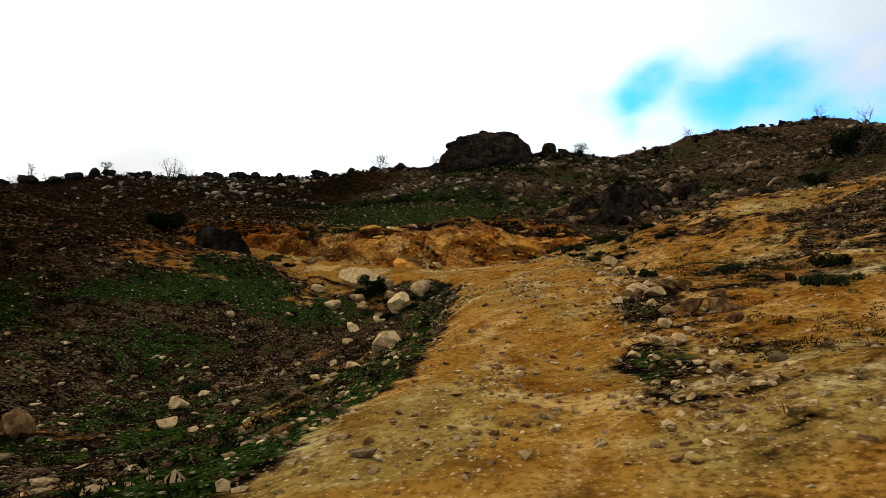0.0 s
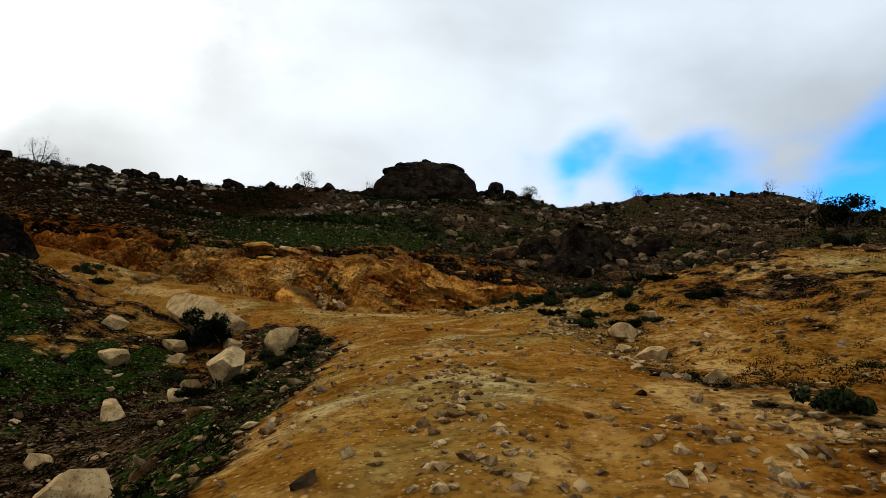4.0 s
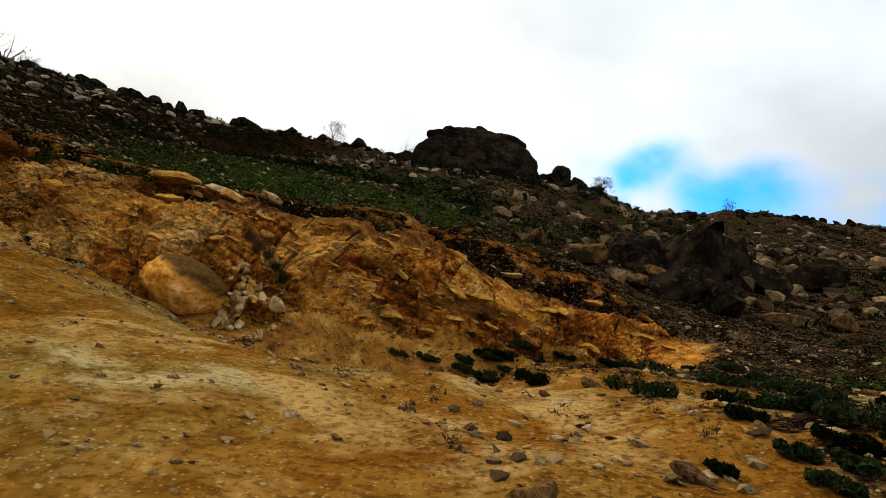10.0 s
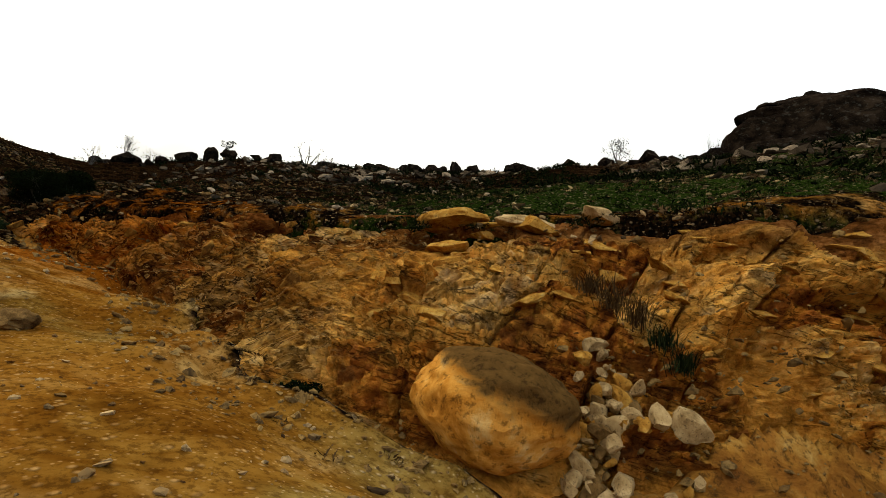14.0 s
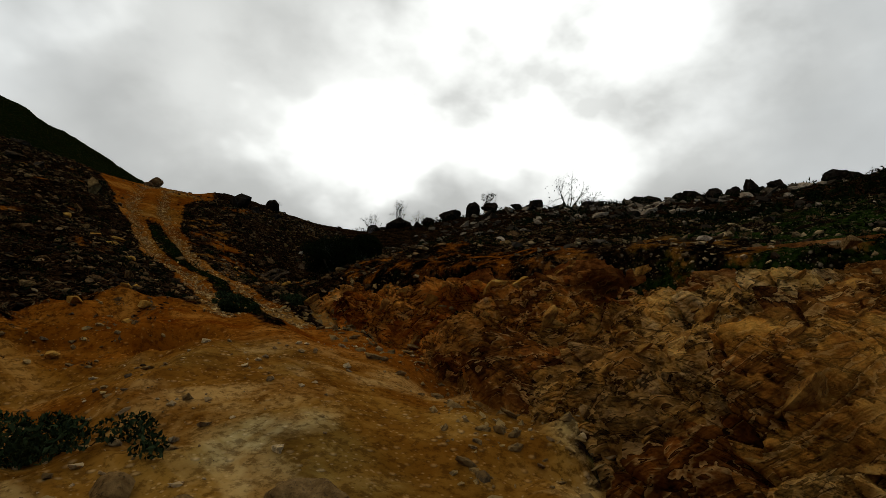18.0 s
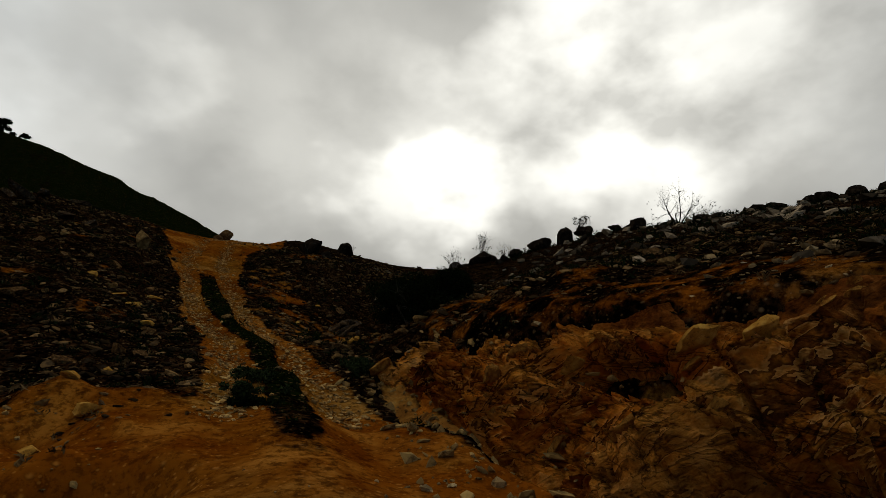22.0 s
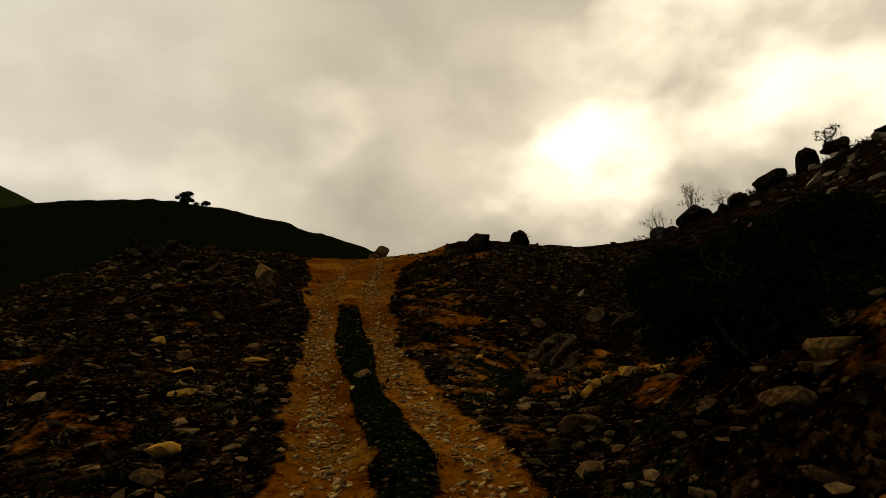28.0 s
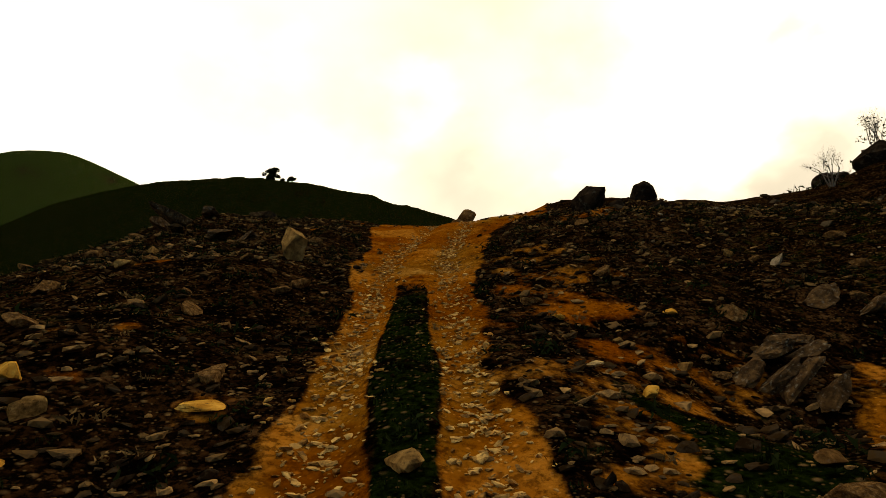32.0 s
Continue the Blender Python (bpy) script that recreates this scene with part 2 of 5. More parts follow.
    dirt = mixc(nt, math_node(nt, 'SUBTRACT', 0.62, math_node(nt, 'MULTIPLY', packed, 0.40)), dirt, crumb, 'MULTIPLY')
    rut = tex(nt, 0.45, 5, 0.6, pos, 1.2)
    dirt = mixc(nt, math_node(nt, 'MULTIPLY', steps(nt, rut, 0.50, 0.60), 0.8), dirt, mixc(nt, 1.0, dirt, (0.62, 0.50, 0.34), 'MULTIPLY'))
    dirt = mixc(nt, 1.0, dirt, (1.0, 0.95, 0.82), 'MULTIPLY')
    dmask = steps(nt, math_node(nt, 'ADD', attr("dirt"), math_node(nt, 'MULTIPLY', math_node(nt, 'SUBTRACT', mid, 0.5), 1.3)), 0.36, 0.62)
    col = mixc(nt, dmask, col, dirt)
    # the raw cut: bands of ochre and rust
    band = nt.nodes.new("ShaderNodeMapping")
    band.vector_type = 'TEXTURE'
    band.inputs["Rotation"].default_value = (0.0, -0.4, 0.0)
    band.inputs["Scale"].default_value = (1.3, 1.1, 0.8)
    nt.links.new(pos, band.inputs[0])
    strata = tex(nt, 1.3, 7, 0.68, band.outputs[0], 0.6)
    cut = ramp(nt, [(0.30, (0.03, 0.014, 0.006)), (0.42, (0.20, 0.080, 0.013)), (0.52, (0.38, 0.17, 0.025)), (0.62, (0.48, 0.27, 0.06)), (0.74, (0.56, 0.40, 0.15))], strata)
    cut = mixc(nt, steps(nt, mid, 0.40, 0.62), mixc(nt, 0.62, cut, (0.24, 0.085, 0.014)), cut)
    cut = mixc(nt, steps(nt, grain, 0.50, 0.36), cut, mixc(nt, 0.7, cut, (0.035, 0.018, 0.008)))
    cmask = steps(nt, math_node(nt, 'ADD', attr("cut"), math_node(nt, 'MULTIPLY', math_node(nt, 'SUBTRACT', mid, 0.5), 0.7)), 0.36, 0.56)
    col = mixc(nt, cmask, col, cut)
    nt.links.new(col, b.inputs["Base Color"])
    b.inputs["Roughness"].default_value = 0.93
    b.inputs["Specular IOR Level"].default_value = 0.0
    rough_grain = math_node(nt, 'MULTIPLY', grain, math_node(nt, 'SUBTRACT', 1.0, math_node(nt, 'MULTIPLY', packed, 0.65)))
    bump(nt, b, [(mid, 0.5), (rough_grain, 0.45), (speck, 0.3), (math_node(nt, 'MULTIPLY', strata, attr("cut")), 1.2)], 0.9, 0.10)
    return m


def cut_material():
    """Fractured ochre rock and earth of the raw bank; each block has its own tone."""
    m, nt, b = material("fractured_ochre_bank")
    pos = nt.nodes.new("ShaderNodeNewGeometry").outputs["Position"]

    def attr(name):
        a = nt.nodes.new("ShaderNodeAttribute")
        a.attribute_name = name
        return a.outputs["Fac"]

    fine, mid, wide = tex(nt, 14.0, 7, 0.7, pos), tex(nt, 3.0, 7, 0.66, pos, 0.4), tex(nt, 0.6, 4, 0.6, pos, 0.5)
    tone = math_node(nt, 'ADD', attr("tone"), math_node(nt, 'MULTIPLY', math_node(nt, 'SUBTRACT', mid, 0.5), 0.9))
    rock = ramp(nt, [(0.05, (0.11, 0.040, 0.012)), (0.25, (0.34, 0.110, 0.018)), (0.42, (0.64, 0.27, 0.036)), (0.62, (0.76, 0.40, 0.075)), (0.84, (0.75, 0.45, 0.12)), (0.99, (0.76, 0.52, 0.22))], tone)
    rotten = tex(nt, 0.85, 5, 0.62, pos, 1.1)
    rock = mixc(nt, math_node(nt, 'MULTIPLY', steps(nt, math_node(nt, 'SUBTRACT', rotten, math_node(nt, 'MULTIPLY', math_node(nt, 'MULTIPLY', attr("plated"), 0.10), math_node(nt, 'SUBTRACT', 1.0, attr("rusty")))), 0.48, 0.37), 0.60), rock, mixc(nt, mid, (0.030, 0.012, 0.004), (0.20, 0.080, 0.020)))
    rock = mixc(nt, steps(nt, wide, 0.50, 0.64), rock, mixc(nt, 0.4, rock, (0.40, 0.130, 0.012)))
    earth = ramp(nt, [(0.30, (0.26, 0.095, 0.012)), (0.50, (0.58, 0.26, 0.036)), (0.70, (0.72, 0.40, 0.085))], mid)
    col = mixc(nt, attr("soil"), rock, earth)
    top = ramp(nt, [(0.32, (0.03, 0.012, 0.004)), (0.50, (0.16, 0.060, 0.014)), (0.66, (0.30, 0.14, 0.04))], mid)
    col = mixc(nt, attr("topsoil"), col, top)
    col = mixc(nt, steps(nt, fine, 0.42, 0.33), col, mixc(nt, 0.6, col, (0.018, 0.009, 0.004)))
    streak = nt.nodes.new("ShaderNodeMapping")
    streak.inputs["Scale"].default_value = (1.5, 1.5, 0.28)
    nt.links.new(pos, streak.inputs[0])
    stain = tex(nt, 1.7, 6, 0.65, streak.outputs[0], 0.5)
    col = mixc(nt, math_node(nt, 'MULTIPLY', steps(nt, stain, 0.58, 0.68), 0.35), col, mixc(nt, 1.0, col, (0.30, 0.20, 0.14), 'MULTIPLY'))
    bed = nt.nodes.new("ShaderNodeMapping")
    bed.vector_type = 'TEXTURE'
    bed.inputs["Rotation"].default_value = (0.0, 0.22, 0.0)
    bed.inputs["Scale"].default_value = (1.7, 1.3, 0.32)
    nt.links.new(pos, bed.inputs[0])
    seam = tex(nt, 1.4, 7, 0.7, bed.outputs[0], 0.7)
    flatbed = math_node(nt, 'SUBTRACT', 1.0, attr("plated"))
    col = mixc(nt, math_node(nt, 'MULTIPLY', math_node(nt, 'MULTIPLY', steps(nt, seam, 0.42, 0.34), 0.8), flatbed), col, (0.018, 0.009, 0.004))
    # pit shade painted into the colour by noise, with brighter rock between
    pit_shade = ramp(nt, [(0.37, (0.07, 0.05, 0.035)), (0.47, (0.85, 0.85, 0.85)), (0.60, (1.45, 1.45, 1.45))], tex(nt, 2.6, 8, 0.75, pos, 0.5))
    col = mixc(nt, 0.52, col, pit_shade, 'MULTIPLY')
    # long cracks wander along the bedding; to the west the rock parts into thin dipping plates
    long = tex(nt, 0.9, 6, 0.62, bed.outputs[0], 0.9)
    solid = math_node(nt, 'SUBTRACT', 1.0, math_node(nt, 'MAXIMUM', attr("soil"), attr("topsoil")))
    crack = math_node(nt, 'MULTIPLY', steps(nt, math_node(nt, 'ABSOLUTE', math_node(nt, 'SUBTRACT', long, 0.5), 0.0), 0.016, 0.004), solid)
    dip = nt.nodes.new("ShaderNodeMapping")
    dip.vector_type = 'TEXTURE'
    dip.inputs["Rotation"].default_value = (0.0, -0.75, 0.0)
    dip.inputs["Scale"].default_value = (2.4, 1.6, 0.42)
    nt.links.new(pos, dip.inputs[0])
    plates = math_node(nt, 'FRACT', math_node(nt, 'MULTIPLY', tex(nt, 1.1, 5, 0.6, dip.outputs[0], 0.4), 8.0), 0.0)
    # upper plate edges painted lighter, edge light put into the colour
    lip_light = math_node(nt, 'MULTIPLY', math_node(nt, 'MULTIPLY', steps(nt, plates, 0.72, 0.95), attr("plated")), solid)
    col = mixc(nt, math_node(nt, 'MULTIPLY', lip_light, 0.65), col, (0.82, 0.50, 0.16))
    # near-black under each plate edge is painted shade
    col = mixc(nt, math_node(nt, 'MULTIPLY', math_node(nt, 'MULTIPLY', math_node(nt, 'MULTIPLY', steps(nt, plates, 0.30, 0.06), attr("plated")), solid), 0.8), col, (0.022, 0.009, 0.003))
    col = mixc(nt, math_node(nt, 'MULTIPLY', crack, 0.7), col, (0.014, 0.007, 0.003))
    # painted shade and random blotches, put into the rock colour
    shade_blotch = attr("shade_blotch")
    col = mixc(nt, shade_blotch, col, mixc(nt, 1.0, col, (0.40, 0.28, 0.18), 'MULTIPLY'))
    rusty = attr("rusty")
    col = mixc(nt, rusty, col, mixc(nt, 1.0, col, (1.0, 0.72, 0.44), 'MULTIPLY'))
    col = mixc(nt, 1.0, col, (1.0, 0.90, 0.80), 'MULTIPLY')
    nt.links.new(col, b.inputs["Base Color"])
    b.inputs["Roughness"].default_value = 0.92
    b.inputs["Specular IOR Level"].default_value = 0.0
    bump(nt, b, [(mid, 0.8), (fine, 0.5), (seam, 0.8), (crack, -0.6), (math_node(nt, 'MULTIPLY', plates, attr("plated")), 0.5)], 1.0, 0.18)
    return m


def rock_material(name, stops, scale=1.0, lichen=0.0):
    m, nt, b = material(name)
    co = nt.nodes.new("ShaderNodeTexCoord").outputs["Object"]
    mid, fine = tex(nt, 1.7 * scale, 8, 0.66, co, 0.3), tex(nt, 11.0 * scale, 6, 0.7, co)
    col = ramp(nt, stops, mid)
    col = mixc(nt, steps(nt, fine, 0.46, 0.36), col, mixc(nt, 0.65, col, (0.03, 0.02, 0.012)))
    if lichen:
        col = mixc(nt, math_node(nt, 'MULTIPLY', steps(nt, tex(nt, 5.0 * scale, 5, 0.6, co), 0.56, 0.66), lichen), col, (0.30, 0.28, 0.22))
    rnd = nt.nodes.new("ShaderNodeObjectInfo").outputs["Random"]
    col = mixc(nt, math_node(nt, 'MULTIPLY', rnd, 0.35), col, mixc(nt, 1.0, col, (0.62, 0.52, 0.42), 'MULTIPLY'))
    nt.links.new(col, b.inputs["Base Color"])
    b.inputs["Roughness"].default_value = 0.9
    b.inputs["Specular IOR Level"].default_value = 0.0
    bump(nt, b, [(mid, 0.6), (fine, 0.4)], 0.8, 0.06)
    return m


def island_rock_material(name, light, dark, bias=0.35):
    """For loose stones by the thousand: each takes its own shade."""
    m, nt, b = material(name)
    geo = nt.nodes.new("ShaderNodeNewGeometry")
    fine = tex(nt, 8.0, 6, 0.7, geo.outputs["Position"])
    col = ramp(nt, [(0.0, dark), (0.5, tuple((1 - bias) * a + bias * c for a, c in zip(dark, light))), (1.0, light)], geo.outputs["Random Per Island"])
    col = mixc(nt, steps(nt, fine, 0.55, 0.38), col, mixc(nt, 0.7, col, (0.03, 0.02, 0.012)))
    nt.links.new(col, b.inputs["Base Color"])
    b.inputs["Roughness"].default_value = 0.92
    b.inputs["Specular IOR Level"].default_value = 0.0
    bump(nt, b, [(fine, 1.0)], 0.7, 0.04)
    return m


def leaf_material(name, dark, light):
    m, nt, b = material(name)
    geo = nt.nodes.new("ShaderNodeNewGeometry")
    col = ramp(nt, [(0.0, dark), (1.0, light)], geo.outputs["Random Per Island"])
    nt.links.new(col, b.inputs["Base Color"])
    b.inputs["Roughness"].default_value = 0.75
    b.inputs["Specular IOR Level"].default_value = 0.0
    return m


EARTH = ground_material()
BANK = cut_material()
PALE = rock_material("pale_limestone", [(0.30, (0.16, 0.09, 0.035)), (0.44, (0.35, 0.22, 0.088)), (0.58, (0.52, 0.35, 0.155)), (0.75, (0.63, 0.47, 0.25))], 2.2)
OCHRE = rock_material("ochre_rock", [(0.30, (0.10, 0.042, 0.009)), (0.44, (0.32, 0.140, 0.020)), (0.57, (0.48, 0.25, 0.045)), (0.74, (0.60, 0.41, 0.14))], 2.0)
RUSTROCK = rock_material("rusty_ochre_plate", [(0.30, (0.05, 0.018, 0.004)), (0.44, (0.20, 0.080, 0.014)), (0.57, (0.40, 0.185, 0.032)), (0.74, (0.56, 0.33, 0.085))], 3.0)
CAPPED, _nt, _b = material("ochre_rock_with_brown_cap")
_co = _nt.nodes.new("ShaderNodeTexCoord").outputs["Object"]
_sep = _nt.nodes.new("ShaderNodeSeparateXYZ")
_nt.links.new(_co, _sep.inputs[0])
_mid, _fine = tex(_nt, 1.4, 8, 0.68, _co, 0.6), tex(_nt, 9.0, 6, 0.7, _co)
_c = ramp(_nt, [(0.34, (0.20, 0.065, 0.008)), (0.46, (0.50, 0.19, 0.022)), (0.56, (0.66, 0.30, 0.05)), (0.68, (0.74, 0.48, 0.18))], _mid)
_cap = steps(_nt, math_node(_nt, 'ADD', math_node(_nt, 'ADD', _sep.outputs[2], math_node(_nt, 'MULTIPLY', _sep.outputs[0], 0.45)), math_node(_nt, 'MULTIPLY', _mid, 0.8)), 1.40, 1.65)
_c = mixc(_nt, _cap, _c, mixc(_nt, _fine, (0.030, 0.014, 0.004), (0.17, 0.085, 0.022)))
_c = mixc(_nt, steps(_nt, _fine, 0.48, 0.36), _c, mixc(_nt, 0.6, _c, (0.03, 0.015, 0.006)))
_nt.links.new(_c, _b.inputs["Base Color"])
_b.inputs["Roughness"].default_value, _b.inputs["Specular IOR Level"].default_value = 0.9, 0.0
bump(_nt, _b, [(_mid, 0.7), (_fine, 0.35)], 0.9, 0.08)
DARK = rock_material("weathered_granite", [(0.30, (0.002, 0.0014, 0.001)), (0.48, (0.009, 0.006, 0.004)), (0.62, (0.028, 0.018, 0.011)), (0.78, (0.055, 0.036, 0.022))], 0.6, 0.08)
BROWN = rock_material("brown_fieldstone", [(0.30, (0.014, 0.007, 0.003)), (0.46, (0.066, 0.031, 0.010)), (0.60, (0.16, 0.083, 0.028)), (0.78, (0.31, 0.19, 0.080))], 2.8, 0.12)
LICHEN = rock_material("lichened_dark_stone", [(0.32, (0.008, 0.005, 0.003)), (0.46, (0.035, 0.020, 0.010)), (0.60, (0.095, 0.052, 0.021)), (0.76, (0.22, 0.135, 0.060))], 3.0, 0.25)
RUBBLE = island_rock_material("loose_stone", (0.48, 0.31, 0.135), (0.030, 0.014, 0.005))
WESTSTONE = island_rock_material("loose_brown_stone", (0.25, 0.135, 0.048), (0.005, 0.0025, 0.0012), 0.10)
HILLSTONE = island_rock_material("hillside_stone", (0.40, 0.28, 0.165), (0.008, 0.005, 0.003), 0.12)
SLOPESTONE = island_rock_material("slope_rock", (0.26, 0.16, 0.075), (0.006, 0.004, 0.002), 0.2)
WESTPEBBLE = island_rock_material("western_pebbles", (0.54, 0.32, 0.10), (0.20, 0.082, 0.016))
CLOD = island_rock_material("earth_clods", (0.34, 0.20, 0.06), (0.13, 0.070, 0.022))
EARTHROCK = rock_material("earthy_brown_rock", [(0.30, (0.035, 0.018, 0.006)), (0.46, (0.13, 0.070, 0.022)), (0.60, (0.25, 0.14, 0.045)), (0.78, (0.40, 0.27, 0.11))], 2.6)
PEBBLE = island_rock_material("track_pebbles", (0.50, 0.325, 0.135), (0.13, 0.06, 0.015))
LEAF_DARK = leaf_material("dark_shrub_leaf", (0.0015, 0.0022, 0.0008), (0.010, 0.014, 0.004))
LEAF_HERB = leaf_material("grey_green_herb", (0.003, 0.006, 0.0015), (0.036, 0.044, 0.015))
LEAF_GRASS = leaf_material("hill_grass", (0.001, 0.003, 0.0004), (0.015, 0.022, 0.0035))
LEAF_DRY = leaf_material("dry_stalk", (0.035, 0.019, 0.007), (0.13, 0.075, 0.028))
TWIG, _nt, _b = material("bare_twig")
_c = ramp(_nt, [(0.35, (0.02, 0.014, 0.01)), (0.65, (0.07, 0.052, 0.038))], tex(_nt, 6.0))
_nt.links.new(_c, _b.inputs["Base Color"])
_b.inputs["Roughness"].default_value = 0.9


# ---- the lie of the land ----
# the track: centre line x, y, z, and the degrees by which it leans to its left
ROAD = [
    (1.6, -10.3, -3.61, 0), (1.7, -1.2, -2.78, 0), (2, 4.1, -2.24, 3), (2.6, 8.6, -1.74, 4), (3.5, 14.4, -0.44, 7), (3.8, 19.7, 0.41, 9),
    (3.6, 24.8, 1.2, 11), (2.8, 28.5, 1.44, 11), (1.3, 32, 1.82, 9), (-0.3, 34.4, 2.07, 7), (-3.1, 36.1, 2.31, 8), (-6.1, 37, 2.67, 9),
    (-9, 38.5, 3.17, 9), (-11.8, 39.7, 3.75, 6), (-14.9, 40.6, 4.5, 4), (-18.1, 41.1, 4.95, 2), (-21.7, 41.6, 5.54, 0), (-26, 41.9, 6.26, 0),
    (-30.2, 41.6, 7.03, 0), (-35.2, 41.4, 8.63, 0), (-41.6, 41.4, 11.03, 0), (-48.5, 42.6, 13.65, 0), (-60.4, 45.5, 16.5, 0), (-72, 46.5, 18.2, 0)]
LEFT_VERGE = [
    (-3.1, -10.3, -4.31), (-2.9, -1.5, -3.56), (-2.9, 7.5, -3.05), (-2.2, 14, -2.52), (-1.7, 18.1, -2.19), (-1.8, 23, -1.2), (-2.3, 27.2, -0.45),
    (-3.6, 30.4, 0.5), (-5.9, 32.9, 1.5), (-9.7, 35.6, 2.57), (-12.7, 36.9, 3.32), (-16.2, 37.8, 4.02), (-19, 38.1, 4.9), (-24.3, 38.8, 5.99),
    (-28.8, 39.4, 7.03), (-33.4, 38.7, 8.46), (-37.8, 38.5, 10.32), (-44.3, 38.5, 12.52)]
RIGHT_VERGE = [
    (6.3, -10.2, -2.8), (6.1, -1.4, -2.15), (6, 7.8, -1.12), (6.3, 14.4, -0.1), (7.2, 21.2, 0.95), (7.4, 24.8, 2.27), (7.9, 29.7, 2.96),
    (7.8, 36.4, 3.19), (6.3, 41.2, 3.07)]
TOE = [
    (11.9, 43.3, 4.64), (7.6, 44, 3.5), (3.6, 45.6, 3), (0.9, 44.3, 2.71), (-1.3, 42.1, 2.46), (-4.3, 40.7, 2.4), (-6.4, 40, 2.75), (-9.1, 41, 3.13),
    (-11.9, 42.5, 3.79), (-15.3, 42.9, 4.33), (-18.2, 43.3, 4.93), (-21.7, 43.7, 5.49), (-25.6, 44.1, 6.03)]
FACE = [
    (7.1, 45.4, 5), (2.1, 46.3, 5.38), (-0.9, 43.7, 4.96), (-4.6, 43.3, 4.7), (-7.7, 42.4, 4.62), (-10.2, 43.7, 4.95), (-12.1, 44.9, 5.41),
    (-15.3, 44.2, 5.35), (-19.1, 43.9, 5.91)]
BROW = [
    (12.3, 45.4, 5.61), (7.6, 46.8, 6.21), (2.4, 48.5, 7.38), (-2.2, 47.3, 7.1), (-5.5, 46.9, 7.03), (-8.7, 47.5, 7.17), (-11.1, 47, 7.02),
    (-12.7, 47.1, 7.04), (-15.2, 46.1, 6.95), (-19.6, 44.7, 6.68), (-23.7, 44.8, 6.81)]
WEST_SLOPE = [
    (-30.3, 45.2, 6.55), (-33.1, 45.4, 7.24), (-35.7, 45.8, 8.47), (-41.7, 46.2, 11.75), (-54.9, 50.3, 15.85)]
LEFT_FIELD = [
    (-12.1, 32.6, 3.13), (-19.6, 29.9, 4.23), (-8.6, 22.9, -0.52), (-14.4, 14.4, -1.33), (-12.1, 3.4, -3.01), (-25.1, 12.2, 1.08), (-29, 33.6, 7.45),
    (-42.1, 33.4, 11.78), (-49.3, 32.9, 15.02), (-30.9, 21.8, 4.65), (-23.4, 35.6, 5.35)]
RIGHT_FIELD = [
    (13.1, 4.9, -0.29), (14.3, 17.2, 1.45), (13, 26.7, 3.87), (15.4, 38.1, 4.83), (22.3, 42, 6.8), (22.1, 25.2, 5.64), (24.2, 8.5, 2.61),
    (31, 43.4, 9.77)]
UPLAND = [
    (-18, 49.5, 8.2), (15.3, 56.4, 10.05), (-0.8, 59.7, 12.24), (-13.8, 57.9, 10.58), (-27.1, 54.4, 10.3), (-34.5, 49.8, 7.33), (-47.1, 59.6, 12.6),
    (-38, 63, 13.88), (-20, 75, 15.74), (4, 74, 18.54), (24, 70, 16.42), (40.1, 63.9, 16.73), (34, 92, 21.98), (64, 75, 23), (73, 84, 24.22)]
RIDGE = [
    (-58, 66, 16.65), (-50, 74, 19.9), (-46, 84, 21.5), (-38, 93, 23.89), (-26, 98, 24.8), (-14, 97, 25.57), (-4, 94, 24.37), (8, 92, 24.22), (18, 98, 27.72), (30, 106, 27.6), (46, 112, 33.91), (56, 114, 36.64), (70, 108, 35.47), (84, 100, 29.75), (96, 84, 27)]
DISTANCE = [
    (-131, 10, 45.82), (-126, -4, 44.88), (-118, -24, 38.81), (-116, 35, 33.76), (-138, 50, 33.33), (-95, 32, 22.24), (-92, 4, 19.36),
    (-62, 2, 6.16), (-62, 18, 11.46), (-232, -100, 98.81), (-250, -62, 77.93), (-170, -60, 42), (-180, 40, 36.15), (-90, 80, 15.65), (0, -60, -11),
    (60, -40, -4), (55, 20, 10), (60, 60, 20.23), (-40, -40, -7), (-100, -80, 4), (0, 150, 26.77), (100, 190, 34), (-70, 130, 19.88), (160, 60, 30),
    (300, 0, 30), (0, -300, -40), (-300, -260, 60), (-320, 200, 20), (0, 420, 20), (280, 300, 30)]


def along(line, gap):
    """Places at an even gap along a bent line."""
    out = []
    for a, b in zip(line, line[1:]):
        n = max(1, int(math.dist(a[:2], b[:2]) / gap))
        out += [tuple(p + (q - p) * k / n for p, q in zip(a, b)) for k in range(n)]
    return out + [tuple(line[-1])]


def land_nodes():
    pts = []
    for x, y, z, lean in along(ROAD, 2.2):
        pts.append((x, y, z))
    road = along(ROAD, 2.2)
    for i, (x, y, z, lean) in enumerate(road):
        a, b = road[max(0, i - 1)], road[min(len(road) - 1, i + 1)]
        d = Vector((b[0] - a[0], b[1] - a[1])).normalized()
        k = math.tan(radians(lean)) * 1.6
        pts += [(x - d.y * 1.6, y + d.x * 1.6, z - k), (x + d.y * 1.6, y - d.x * 1.6, z + k)]
    for line, gap in ((LEFT_VERGE, 2.5), (RIGHT_VERGE, 2.5), (TOE, 1.6), (FACE, 1.6), (BROW, 1.8), (WEST_SLOPE, 3), (RIDGE, 7)):
        pts += along(line, gap)
    pts += LEFT_FIELD + RIGHT_FIELD + UPLAND + DISTANCE
    return np.array(pts, float)


NODES = land_nodes()


